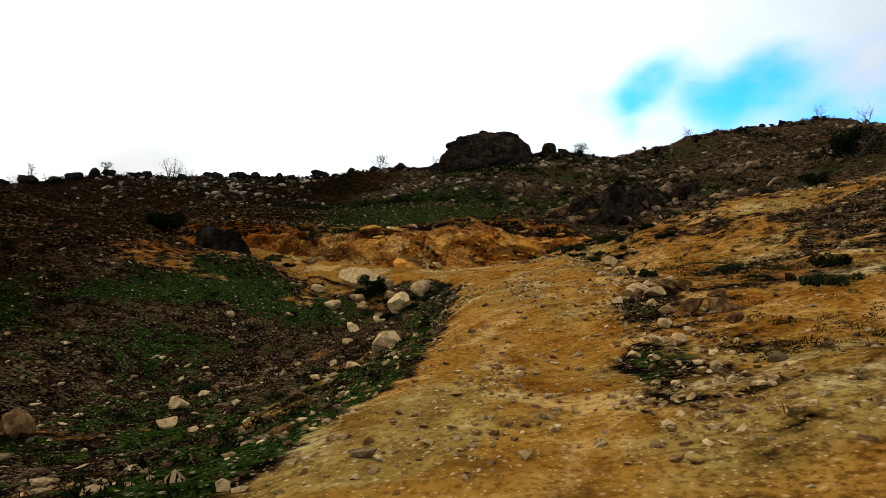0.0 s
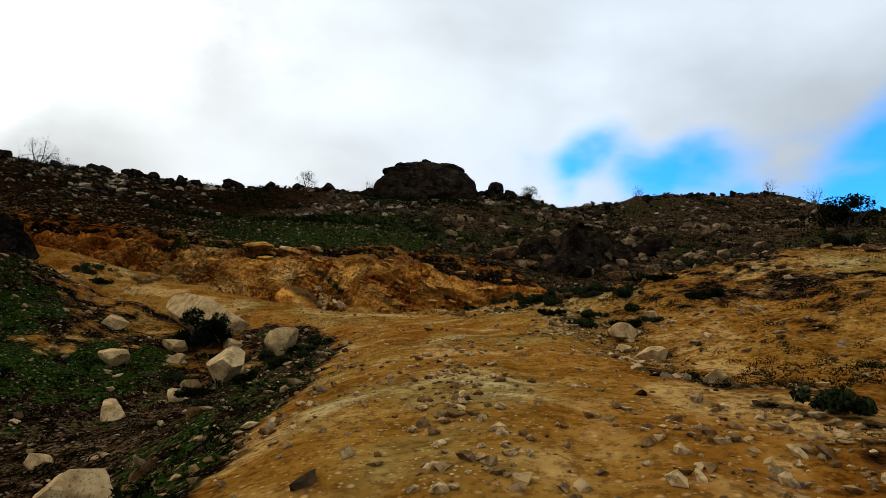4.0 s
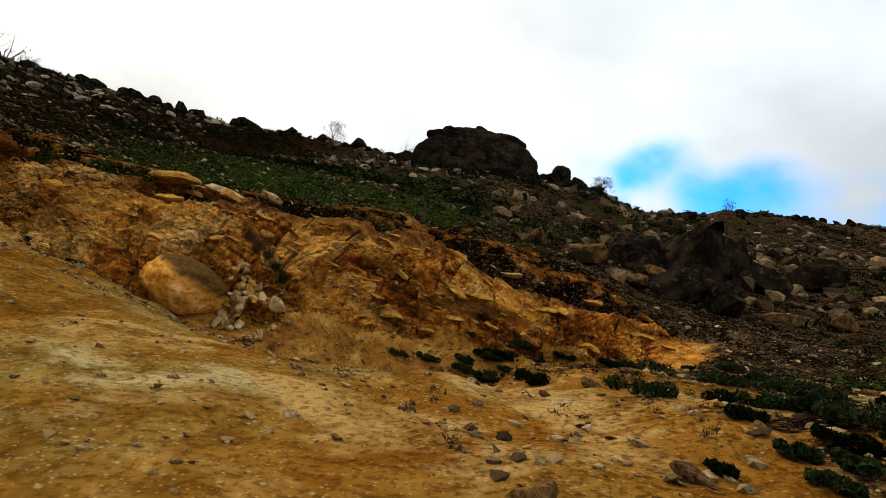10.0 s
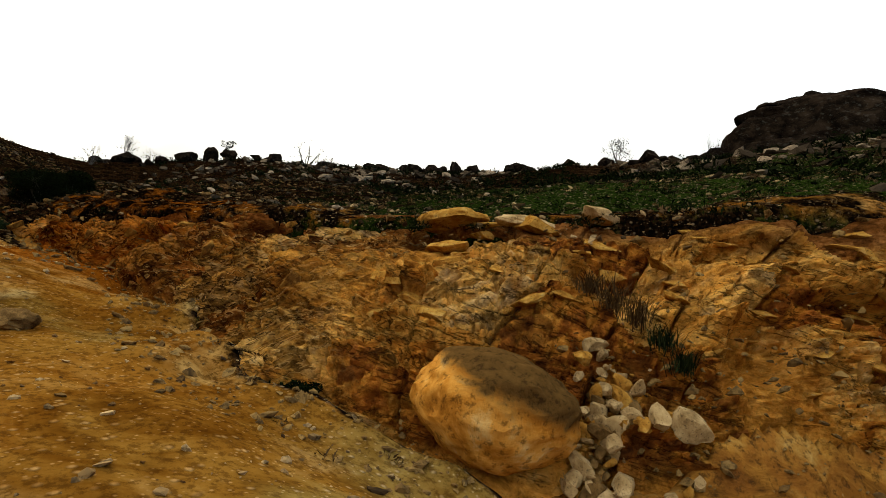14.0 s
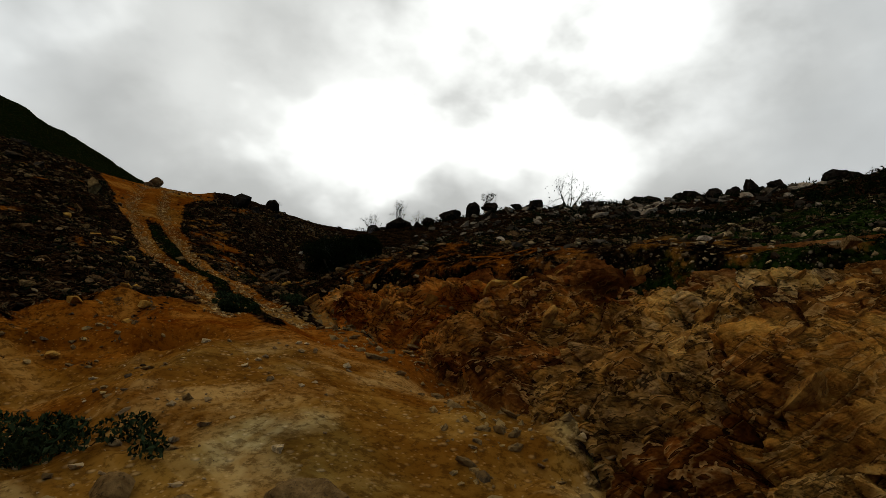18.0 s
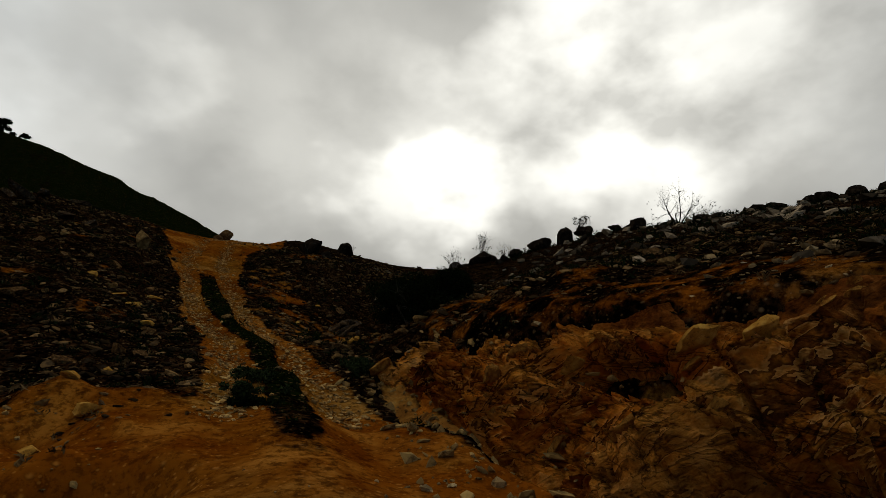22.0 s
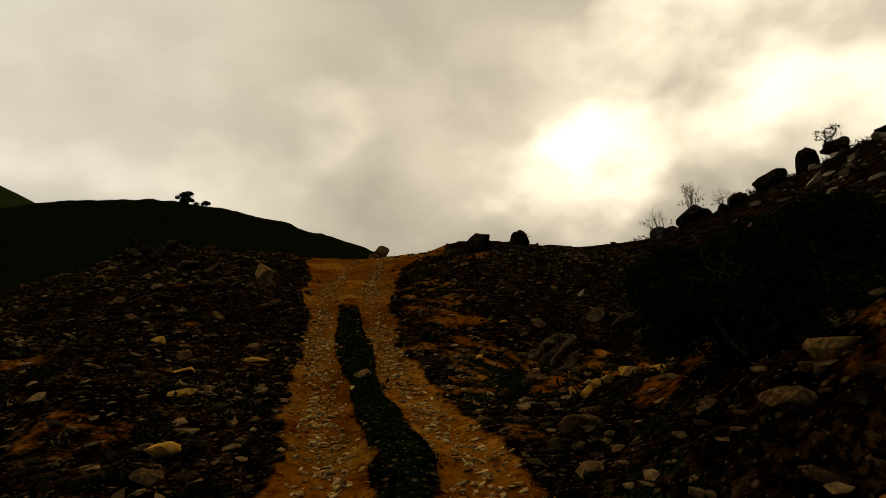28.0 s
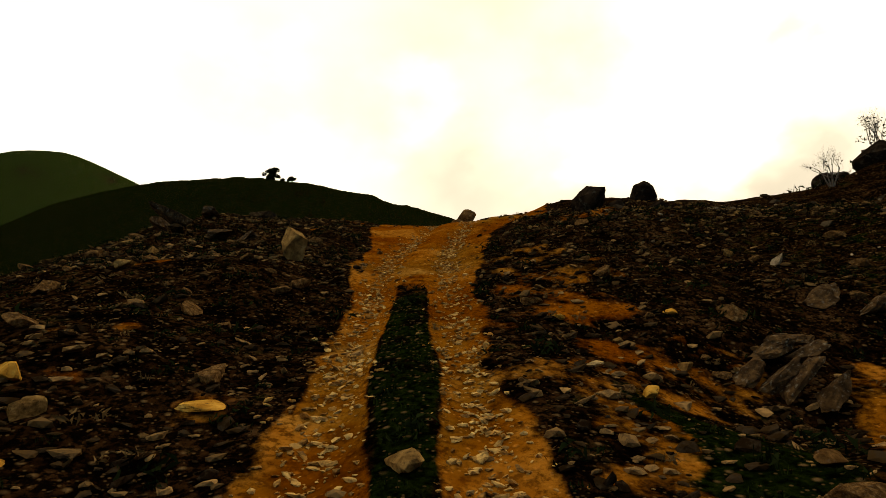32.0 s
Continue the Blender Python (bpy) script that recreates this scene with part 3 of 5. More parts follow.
def plate_fit(p, soft=0.02):
    n = len(p)
    r2 = ((p[:, None, :2] - p[None, :, :2]) ** 2).sum(2) * 1e-2
    K = np.where(r2 > 0, r2 * np.log(np.maximum(r2, 1e-12)), 0) + soft * np.eye(n)
    P = np.c_[np.ones(n), p[:, :2]]
    A = np.block([[K, P], [P.T, np.zeros((3, 3))]])
    return np.linalg.solve(A, np.r_[p[:, 2], 0, 0, 0])


WEIGHTS = plate_fit(NODES)


def base_height(x, y):
    x, y = np.asarray(x, float).ravel(), np.asarray(y, float).ravel()
    out = np.empty_like(x)
    for i in range(0, len(x), 20000):
        a, b = x[i:i + 20000], y[i:i + 20000]
        r2 = ((a[:, None] - NODES[None, :, 0]) ** 2 + (b[:, None] - NODES[None, :, 1]) ** 2) * 1e-2
        K = r2 * np.log(np.maximum(r2, 1e-12))
        out[i:i + 20000] = K @ WEIGHTS[:-3] + WEIGHTS[-3] + a * WEIGHTS[-2] + b * WEIGHTS[-1]
    return out


def vnoise(x, y, seed=0):
    xi, yi = np.floor(x).astype(np.int64), np.floor(y).astype(np.int64)
    fx, fy = x - xi, y - yi
    fx, fy = fx * fx * (3 - 2 * fx), fy * fy * (3 - 2 * fy)

    def h(i, j):
        n = (i * 374761393 + j * 668265263 + seed * 982451653) & 0xFFFFFFFF
        n = ((n ^ (n >> 13)) * 1274126177) & 0xFFFFFFFF
        return ((n ^ (n >> 16)) & 0xFFFF) / 32767.5 - 1

    return (h(xi, yi) * (1 - fx) + h(xi + 1, yi) * fx) * (1 - fy) + (h(xi, yi + 1) * (1 - fx) + h(xi + 1, yi + 1) * fx) * fy


def fbm(x, y, size, octaves=4, seed=0, rough=0.5):
    total, k, s = 0, 1.0, 1.0 / size
    for o in range(octaves):
        c, n = math.cos(o * 1.3), math.sin(o * 1.3)
        total = total + k * vnoise((x * c - y * n) * s + o * 17.3, (x * n + y * c) * s, seed + o)
        k, s = k * rough, s * 2.03
    return total


def line_distance(line, x, y):
    """Distance to a bent line, signed plus on its left, and how far along it the nearest place lies."""
    best, side, run, gone = np.full(x.shape, 1e9), np.zeros(x.shape), np.zeros(x.shape), 0.0
    for a, b in zip(line, line[1:]):
        dx, dy = b[0] - a[0], b[1] - a[1]
        ll = math.hypot(dx, dy)
        t = np.clip(((x - a[0]) * dx + (y - a[1]) * dy) / ll ** 2, 0, 1)
        d = np.hypot(x - a[0] - t * dx, y - a[1] - t * dy)
        near = d < best
        best = np.where(near, d, best)
        side = np.where(near, np.sign(dx * (y - a[1]) - dy * (x - a[0])), side)
        run = np.where(near, gone + t * ll, run)
        gone += ll
    return best, side, run


def smooth(a, b, v):
    t = np.clip((v - a) / (b - a), 0, 1)
    return t * t * (3 - 2 * t)




def brow_gravel(x, y):
    """The ragged band of red-brown gravel along the upper edge of the cut."""
    d, side, _ = line_distance(BROW, x, y)
    out = -d * side
    wide = 0.9 + 0.8 * smooth(-8, -14, x)
    return smooth(-0.3, 0.1, out) * smooth(wide + 0.7, wide - 0.5, out + 1.1 * fbm(x, y, 1.3, 3, 141)) * smooth(-25, -23, x) * smooth(12, 9, x)


def land(x, y, behind=0.55):
    """Height, and the shares of bare dirt, raw cut and green at each place."""
    x, y = np.asarray(x, float).ravel(), np.asarray(y, float).ravel()
    z = base_height(x, y)
    e = 0.4
    gx, gy = (base_height(x + e, y) - z) / e, (base_height(x, y + e) - z) / e
    slope = np.hypot(gx, gy)
    d, side, run = line_distance(ROAD, x, y)
    left = d * side
    toe, tside, _ = line_distance(TOE, x, y)
    brow, bside, _ = line_distance(BROW, x, y)
    wob = fbm(x, y, 3.0, 3, 5)
    cut = smooth(0.42, 0.75, slope + 0.10 * wob) * smooth(7.0, 4.5, toe) * smooth(-24.5, -19, x) * smooth(-0.2, 0.6, brow * bside)
    # the track: broad on the climb and in the bend, two worn lanes on the western leg
    west = smooth(-14, -20, x)
    width = 2.4 - 1.2 * west - 0.5 * smooth(18, 8, y) + 0.5 * smooth(-37, -41, x) + 1.7 * smooth(-43, -50, x)
    dirt = smooth(0.9 - 0.5 * west, -0.6 + 0.3 * west, d - width - (0.5 - 0.3 * west) * wob)
    bend = smooth(11, 6, np.hypot(x - 0.5, (y - 37.5) * 1.3)) + smooth(7, 4, np.hypot((x + 8) * 0.7, y - 38.8)) + smooth(4.4, 2.6, np.hypot((x + 13.5) * 0.55, y - 39.0))
    dirt = np.maximum(dirt, np.clip(bend, 0, 1) * smooth(0.6, 0.35, slope))
    mound = smooth(9.5, 5.0, np.hypot((x - 14.5) * 0.75, (y - 31) * 0.55) + 2.0 * fbm(x, y, 4.0, 3, 109)) * (0.52 + 0.45 * wob)
    spoil = smooth(6.5, 1.5, np.abs(left + 5.5) + 1.6 * fbm(x, y, 3.5, 3, 111)) * smooth(-2, 4, y) * smooth(40, 34, y) * (0.60 + 0.2 * wob + 0.15 * smooth(16, 8, y))
    hollow = np.exp(-(((x - 13.2) / 3.2) ** 2 + ((y - 39.2) / 2.0) ** 2))
    dirt = np.maximum(dirt, np.maximum(mound, spoil)) * (1 - 0.8 * hollow)
    red = smooth(2.4, 0.5, np.abs(left - 5.5)) * smooth(24, 28, y) * smooth(-18, -8, x) * 0.5
    red = np.maximum(red, 0.46 * smooth(0.05, 0.5, fbm(x, y, 2.4, 3, 101)) * smooth(-3, -5, x) * smooth(-22, -16, x) * smooth(22, 27, y) * smooth(37, 33, y))
    red = np.maximum(red, 0.42 * smooth(0.30, 0.7, fbm(x, y, 2.0, 3, 103)) * smooth(0.5, -1.5, x) * smooth(-16, -10, x) * smooth(24, 20, y))
    red = np.maximum(red, 0.44 * smooth(0.26, 0.66, fbm(x, y, 1.9, 3, 97)) * smooth(-22, -27, x) * smooth(9, 6, d))
    wash = line_distance([(-34.6, 48.3), (-33.0, 47.1), (-31.4, 46.2), (-30.4, 45.5), (-29.5, 44.7)], x, y)[0]
    side = line_distance([(-32.9, 48.6), (-31.4, 47.4), (-29.6, 46.0)], x, y)[0]
    wash = np.minimum(wash, side + 0.08)
    red = np.maximum(red, 0.60 * np.exp(-(wash / 0.42) ** 2) + 0.6 * np.exp(-((x + 30.2) / 0.8) ** 2 - ((y - 46.8) / 0.4) ** 2))
    for px, py, pr in ((-32.1, 39.4, 0.55), (-30.2, 38.4, 0.5), (-36.2, 44.4, 1.1), (-34.4, 44.3, 0.7), (-33.0, 44.8, 0.6), (-37.4, 43.4, 0.8), (-29.0, 45.4, 0.6)):
        red = np.maximum(red, 0.50 * np.exp(-((x - px) ** 2 + (y - py) ** 2) / pr ** 2) * (1 + 0.5 * wob))
    dirt = np.maximum(dirt, np.maximum(red, 0.44 * brow_gravel(x, y)))
    dirt = np.maximum(dirt, 0.85 * smooth(3.0, 1.6, np.hypot(x - 4.9, (y - 31) * 0.8) + 0.5 * wob))
    mid_strip = west * smooth(0.48, 0.26, d + 0.10 * wob) * smooth(-40, -36.5, x)
    dirt = dirt * (1 - mid_strip)
    calm = smooth(1.9, 4.2, d)
    rough = 0.16 * fbm(x, y, 2.2, 4, 11, 0.55) + 0.30 * fbm(x, y, 7.0, 3, 23)
    far = smooth(60, 130, np.hypot(x + 5, y - 30))
    z = z + calm * (1 - 0.75 * cut) * rough * (1 + 1.5 * far * smooth(-85, -65, x)) + (1 - calm) * 0.03 * fbm(x, y, 0.9, 3, 31)
    churned = smooth(-5, -8, x) * smooth(-24, -20, x) * smooth(1.0, 2.2, d) * smooth(6.5, 4.5, d) * (1 - cut)
    z = z + churned * (0.13 * fbm(x, y, 1.1, 4, 131, 0.6) - 0.16 * np.abs(fbm(x + 0.6 * y, y - 0.6 * x, 1.7, 3, 137)))
    # worn lanes
    lane = np.exp(-((d - 0.80) / 0.34) ** 2)
    z = z - lane * (0.04 + 0.08 * west) * smooth(-58, -50, x) + 0.05 * mid_strip
    z = z - 0.75 * np.exp(-(((x + 16.5) ** 2 + (y - 39.1) ** 2) / 0.36) ** 2)
    under = smooth(0.30, 0.80, -toe * tside) * smooth(0.0, 0.3, brow * bside) * smooth(-23, -21, x) * smooth(11.5, 10, x)
    z = z - (behind - 0.55) * under
    # broken steps and gullies of the cut
    warp = fbm(x, y, 2.5, 3, 43)
    layer = z * 1.9 + 0.45 * x + 1.1 * warp
    saw = layer - np.floor(layer)
    z = z - 0.55 * cut * smooth(13, 11, x) + cut * 0.5 * (0.26 * (smooth(0.0, 0.75, saw) - saw) + 0.20 * fbm(x, y, 1.1, 4, 57, 0.6) - 0.26 * np.abs(fbm(x, y, 2.6, 2, 71)) - 0.42 * smooth(-4, -9, x) * np.abs(fbm(x - 1.2 * z, 0.35 * y, 1.0, 3, 77)))
    # green: the strip over the cut, the left field, patches all over
    g = 0.42 + 0.33 * fbm(x, y, 9.0, 3, 83)
    g = g + 0.20 * smooth(9, 3, np.abs(y - 53 - 0.1 * x)) * smooth(-15, -4, x) * smooth(24, 10, x)
    g = g + (0.06 + 0.35 * fbm(x, y, 3.2, 3, 113)) * smooth(0, -3, x) * smooth(30, 24, y) + 0.8 * smooth(-70, -95, x)
    g = g + 0.6 * np.exp(-((x + 31.6) / 2.2) ** 2 - ((y - 44.5) / 0.75) ** 2) + 0.5 * mid_strip - 0.28 * west + 0.5 * hollow - 0.2 * smooth(24, 40, x) * smooth(-10, 10, y)
    return z, np.clip(dirt, 0, 1), cut, np.clip(g, 0, 1) * (1 - 0.6 * np.clip(dirt, 0, 1))


def ground_z(x, y):
    return float(land([x], [y])[0][0])


def spaced(lo, a, b, hi, step, grow):
    """Even steps between a and b, widening outwards to lo and hi."""
    mid = list(np.arange(a, b + 1e-6, step))
    up, s = [mid[-1]], step
    while up[-1] < hi:
        s *= grow
        up.append(up[-1] + s)
    down, s = [mid[0]], step
    while down[-1] > lo:
        s *= grow
        down.append(down[-1] - s)
    return np.array(down[:0:-1] + mid + up[1:])


def mesh_of(name, v, f, mat, flat=False, sharp=0):
    me = bpy.data.meshes.new(name)
    me.from_pydata(np.asarray(v, float).tolist(), [], np.asarray(f, int).tolist())
    if not flat:
        me.polygons.foreach_set("use_smooth", np.ones(len(me.polygons), bool))
    me.materials.append(mat)
    me.update()
    if sharp:
        me.set_sharp_from_angle(angle=radians(sharp))
    return me


def build_ground():
    xs, ys = spaced(-1500, -46, 22, 1500, 0.15, 1.055), spaced(-1500, 3, 51, 1500, 0.15, 1.055)
    X, Y = np.meshgrid(xs, ys)
    z, dirt, cut, green = land(X, Y, 2.6)
    edge = smooth(350, 1200, np.hypot(X.ravel(), Y.ravel()))
    z = np.clip(z, -60, 110) * (1 - edge)
    nx, ny = len(xs), len(ys)
    co = np.c_[X.ravel(), Y.ravel(), z].astype(np.float32)
    i = (np.arange(ny - 1)[:, None] * nx + np.arange(nx - 1)[None, :]).ravel()
    quads = np.c_[i, i + 1, i + nx + 1, i + nx].astype(np.int32)
    me = bpy.data.meshes.new("ground")
    me.vertices.add(len(co))
    me.vertices.foreach_set("co", co.ravel())
    me.loops.add(quads.size)
    me.loops.foreach_set("vertex_index", quads.ravel())
    me.polygons.add(len(quads))
    me.polygons.foreach_set("loop_start", np.arange(len(quads), dtype=np.int32) * 4)
    me.update(calc_edges=True)
    me.polygons.foreach_set("use_smooth", np.ones(len(quads), bool))
    # west of the bend: redder dirt and painted shade on the scrub
    rust_shade = smooth(-8.0, -18.5, X.ravel() + 3.5 * fbm(X.ravel(), Y.ravel(), 6.0, 4, 107)) * smooth(-200, -120, X.ravel())
    rust_shade = np.maximum(rust_shade, 0.7 * brow_gravel(X.ravel(), Y.ravel()))
    for name, v in (("dirt", dirt), ("cut", cut), ("green", green), ("rust_shade", rust_shade)):
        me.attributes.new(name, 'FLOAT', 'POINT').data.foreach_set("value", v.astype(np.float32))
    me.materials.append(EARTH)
    return tagged(new("ground", me), "stony brown hillside with an ochre dirt track", "ground", kind="structure")


ground = build_ground()


# ---- the cut bank: fractured rock with real ledges and hollows ----
HOLLOWS = [(-16.58, 5.81, 0.8, 0.26, 1.3), (-12.52, 6.14, 1.1, 0.42, 1.6), (-10.55, 6.64, 0.42, 0.28, 1.3), (-13.76, 4.8, 0.5, 0.25, 1.0), (1.08, 5.48, 0.7, 0.22, 0.8), (3.55, 4.56, 1.2, 0.16, 0.8), (-7.04, 6.31, 1.5, 0.4, 1.7), (-0.14, 4.75, 0.5, 0.7, 0.45), (2.3, 5.18, 0.8, 0.35, 0.5), (-15.26, 5.7, 0.7, 0.4, 0.55), (4.83, 4.69, 1.4, 0.3, 0.5), (-2.84, 5.47, 1.0, 0.3, 0.45), (-11.77, 4.99, 0.7, 0.35, 0.5), (-13.68, 4.7, 0.9, 0.3, 0.5), (-0.66, 6.24, 0.9, 0.25, 0.4)]


def hash01(i, j, seed):
    n = (i.astype(np.int64) * 374761393 + j.astype(np.int64) * 668265263 + seed * 982451653) & 0xFFFFFFFF
    n = ((n ^ (n >> 13)) * 1274126177) & 0xFFFFFFFF
    return ((n ^ (n >> 16)) & 0xFFFF) / 65535.0


def blocks(layer, run, thick, wide, seed):
    """Protrusion and tone of a layered, jointed rock face."""
    q = layer / thick
    li = np.floor(q)
    fr = q - li
    w = wide * (0.6 + 0.9 * hash01(li, li * 0, seed))
    r = run / w + 7 * hash01(li, li * 0 + 3, seed)
    ri = np.floor(r)
    gr = r - ri
    h = hash01(li, ri, seed + 1)
    joint = smooth(0.0, 0.035, np.minimum(fr, 1 - fr) * thick) * smooth(0.0, 0.045, np.minimum(gr, 1 - gr) * w)
    return h * joint - 0.35 * (1 - joint), hash01(li, ri, seed + 2)


def lips(layer, run, thick, wide, seed):
    """Beds that stand out more and more towards their upper edge and break back under it, parted across by open joints."""
    q = layer / thick
    li = np.floor(q)
    w = wide * (0.6 + 0.9 * hash01(li, li * 0 + 5, seed))
    r = run / w + 9 * hash01(li, li * 0, seed)
    ri = np.floor(r)
    gr, fr = r - ri, q - li
    h = hash01(li, ri, seed + 1)
    open_joint = smooth(0.0, 0.05, np.minimum(gr, 1 - gr) * w)
    return ((0.12 + 0.88 * h) * (0.25 + 0.75 * fr ** 1.4) * smooth(1.0, 0.93, fr)) * open_joint - 0.25 * (1 - open_joint), hash01(li, ri, seed + 2)


def build_bank():
    xs = np.arange(12.6, -24.2, -0.036)
    us = np.linspace(-0.07, 1.06, 150)

    def line(rows):
        r = np.array(sorted(rows))
        k = np.hanning(41)
        k /= k.sum()
        pad = np.r_[xs[0] + 0.036 * np.arange(20, 0, -1), xs, xs[-1] - 0.036 * np.arange(1, 21)]
        return [np.convolve(np.interp(pad, r[:, 0], r[:, c]), k, "valid") for c in (1, 2)]

    (ty, tz), (fy, fz), (by, bz) = line(TOE), line(FACE), line(BROW)
    X, U = np.meshgrid(xs, us, indexing="ij")

    def curve(a, f, b):
        a, f, b = a[:, None], f[:, None], b[:, None]
        return np.where(U < 0.5, a + (f - a) * U * 2, f + (b - f) * (U * 2 - 1))

    Y, Z = curve(ty, fy, by), curve(tz, fz, bz)
    nx = np.gradient(ty * 0.5 + by * 0.5, xs)[:, None] * np.ones_like(U)
    N3 = np.stack([nx, -np.ones_like(U), 0.45 * np.ones_like(U)], -1)
    N3 /= np.linalg.norm(N3, axis=-1, keepdims=True)
    x, z = X.ravel(), Z.ravel()
    warp = fbm(x, z, 1.8, 3, 7)
    bend = 0.16 * fbm(x, z, 0.9, 3, 9)
    tilt = 0.12 * x + 0.16 * np.maximum(x - 2.5, 0)
    east, e_tone = lips(z + tilt + 0.30 * warp + bend, x - 0.1 * z + 0.3 * warp, 0.72, 1.7, 3)
    east_thin, _ = lips(z + tilt + 0.30 * warp + bend, x + 0.2 * z + 0.2 * warp, 0.24, 0.7, 29)
    west, w_tone = lips(0.77 * z - 0.64 * x + 0.34 * warp + bend, 0.64 * z + 0.77 * x + 0.3 * warp, 0.60, 1.3, 13)
    thin_bed, _ = lips(0.77 * z - 0.64 * x + 0.34 * warp + 1.2 * bend, 0.64 * z + 0.77 * x, 0.17, 0.5, 17)
    small, s_tone = blocks(0.9 * z - 0.3 * x + 0.3 * warp, x + 0.4 * z, 0.12, 0.3, 23)
    k = smooth(-5.5, -8.5, x + 0.8 * warp)
    soil = 0.8 * smooth(0.32, 0.70, fbm(x, z, 2.0, 4, 33) + 0.05) * (1 - 0.75 * k)
    u = U.ravel()
    soil = np.maximum(soil, smooth(0.08, 0.0, u + 0.03 * warp))
    top = smooth(0.72, 0.92, u + 0.08 * warp)
    rocky = (1 - 0.75 * soil) * (1 - 0.8 * top)
    gully = np.abs(fbm(x - 1.15 * z, 0.3 * (x + z), 1.7, 3, 47))
    d = rocky * ((1 - k) * (0.80 * east + 0.26 * east_thin) + k * (0.92 * west + 0.42 * thin_bed) + 0.10 * small)
    d = d + 0.42 * fbm(x, z, 2.4, 3, 43) + k * 0.55 * gully + 0.05 * fbm(x, z, 0.45, 4, 53, 0.6) - 0.46 - 0.22 * k
    for hx, hz, rx, rz, deep in HOLLOWS:
        a = ((x - hx) / rx) ** 2 + ((z - hz) / rz) ** 2
        d = d - 1.35 * deep * np.exp(-a ** 3)
    z = z - 0.45 * smooth(0.07, -0.07, u)
    hold = smooth(-0.07, 0.11, u) * smooth(1.06, 0.97, u) * smooth(12.6, 10.5, x) * smooth(-24.2, -21.5, x)
    d = d * hold - np.where(u < 0.5, 0.07, 0.25) * (1 - hold)
    co = np.stack([x, Y.ravel(), z], -1) + N3.reshape(-1, 3) * d[:, None]
    n, m = X.shape
    i = (np.arange(n - 1)[:, None] * m + np.arange(m - 1)[None, :]).ravel()
    f = np.c_[i, i + 1, i + m + 1, i + m]
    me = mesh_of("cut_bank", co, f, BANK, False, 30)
    tone = (1 - k) * e_tone + k * w_tone
    tone = 0.7 * tone + 0.3 * s_tone
    # shade painted low on the face round x -9.8
    shade_blotch = 0.5 * np.exp(-((x + 9.8) / 2.0) ** 2) * smooth(0.55, 0.25, u + 0.15 * warp)
    # random darker blotches on the western face
    shade_blotch = np.maximum(shade_blotch, smooth(0.25, 0.6, fbm(x, z, 1.6, 3, 61)) * 0.5 * smooth(-7, -9, x))
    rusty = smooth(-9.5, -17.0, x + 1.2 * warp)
    for name, v in (("tone", tone), ("soil", soil), ("topsoil", top), ("plated", k), ("shade_blotch", np.clip(shade_blotch, 0, 1)), ("rusty", rusty)):
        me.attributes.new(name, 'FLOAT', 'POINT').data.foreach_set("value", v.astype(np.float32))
    return tagged(new("cut_bank", me), "raw ochre cut bank of fractured rock and earth", "earth bank", kind="structure")


cut_bank = build_bank()


# ---- stones ----
def ico(level):
    bm = bmesh.new()
    bmesh.ops.create_icosphere(bm, subdivisions=level, radius=1.0)
    v = np.array([p.co[:] for p in bm.verts])
    f = np.array([[q.index for q in p.verts] for p in bm.faces])
    bm.free()
    return v, f


ICO = {n: ico(n) for n in (1, 2, 3, 4, 5)}


def rock_shape(level, seed, cuts=7, lump=0.16):
    """A unit rock: a ball struck flat on many sides, then chipped and weathered."""
    rng = np.random.default_rng(seed)
    v, f = ICO[level][0].copy(), ICO[level][1]
    o = rng.random(3) * 50
    if level > 1:
        r = np.array([noise.fractal(Vector(p * 1.1 + o), 0.9, 2.1, 3) for p in v])
        v *= (1 + lump * 1.3 * r)[:, None]
    n = rng.normal(size=(cuts + 3, 3))
    n /= np.linalg.norm(n, axis=1)[:, None]
    for k in n:
        over = v @ k - (0.40 + 0.32 * rng.random())
        v -= np.outer(np.maximum(over, 0), k)
    if level > 2:
        chip = np.array([noise.ridged_multi_fractal(Vector(p * 2.6 + o), 0.8, 2.2, 4, 1.0, 2.0) for p in v])
        v *= (1 + 0.10 * lump / 0.12 * (chip - chip.mean()) * 0.6)[:, None]
    elif level == 1:
        v *= (1 + rng.normal(size=len(v)) * 0.14)[:, None]
    return v, f


def part(name, me, parent, label=""):
    ob = new(name, me)
    ob.parent = parent
    return tagged(ob, label)


SEED = [100]


def rock(name, x, y, size, mat, label, rz=0.0, tilt=(0, 0), sink=0.3, level=3, cuts=7, lump=0.16, z=None, category="boulder", group=""):
    """A single rock bedded into the ground."""
    SEED[0] += 1
    v, f = rock_shape(level, SEED[0], cuts, lump)
    lo, hi = v.min(0), v.max(0)
    v = (v - (lo + hi) / 2) / (hi - lo) * np.array(size)
    m = np.array(pose(0, 0, 0, tilt[0], tilt[1], rz).to_3x3())
    v = v @ m.T
    v[:, 2] -= v[:, 2].min()
    ob = new(name, mesh_of(name, v, f, mat, False, 32))
    gz = ground_z(x, y) if z is None else z
    ob.location = (x, y, gz - sink * size[2])
    return tagged(ob, label, category, group)


# beside the climb
rock("boulder", -1.3, 17.9, (1.05, 0.7, 0.85), PALE, "pale angular limestone block on the grass verge", 20, (6, -14), 0.15, 4, 9, 0.07)
rock("boulder", -2.0, 25.4, (0.95, 2.1, 1.15), PALE, "long yellowish block leaning beside the track", 14, (-8, 8), 0.15, 4, 6, 0.06)
rock("boulder", -1.25, 28.0, (0.95, 0.6, 1.1), PALE, "pale wedge-shaped block at the track edge", -20, (0, 14), 0.15, 4, 5, 0.06)
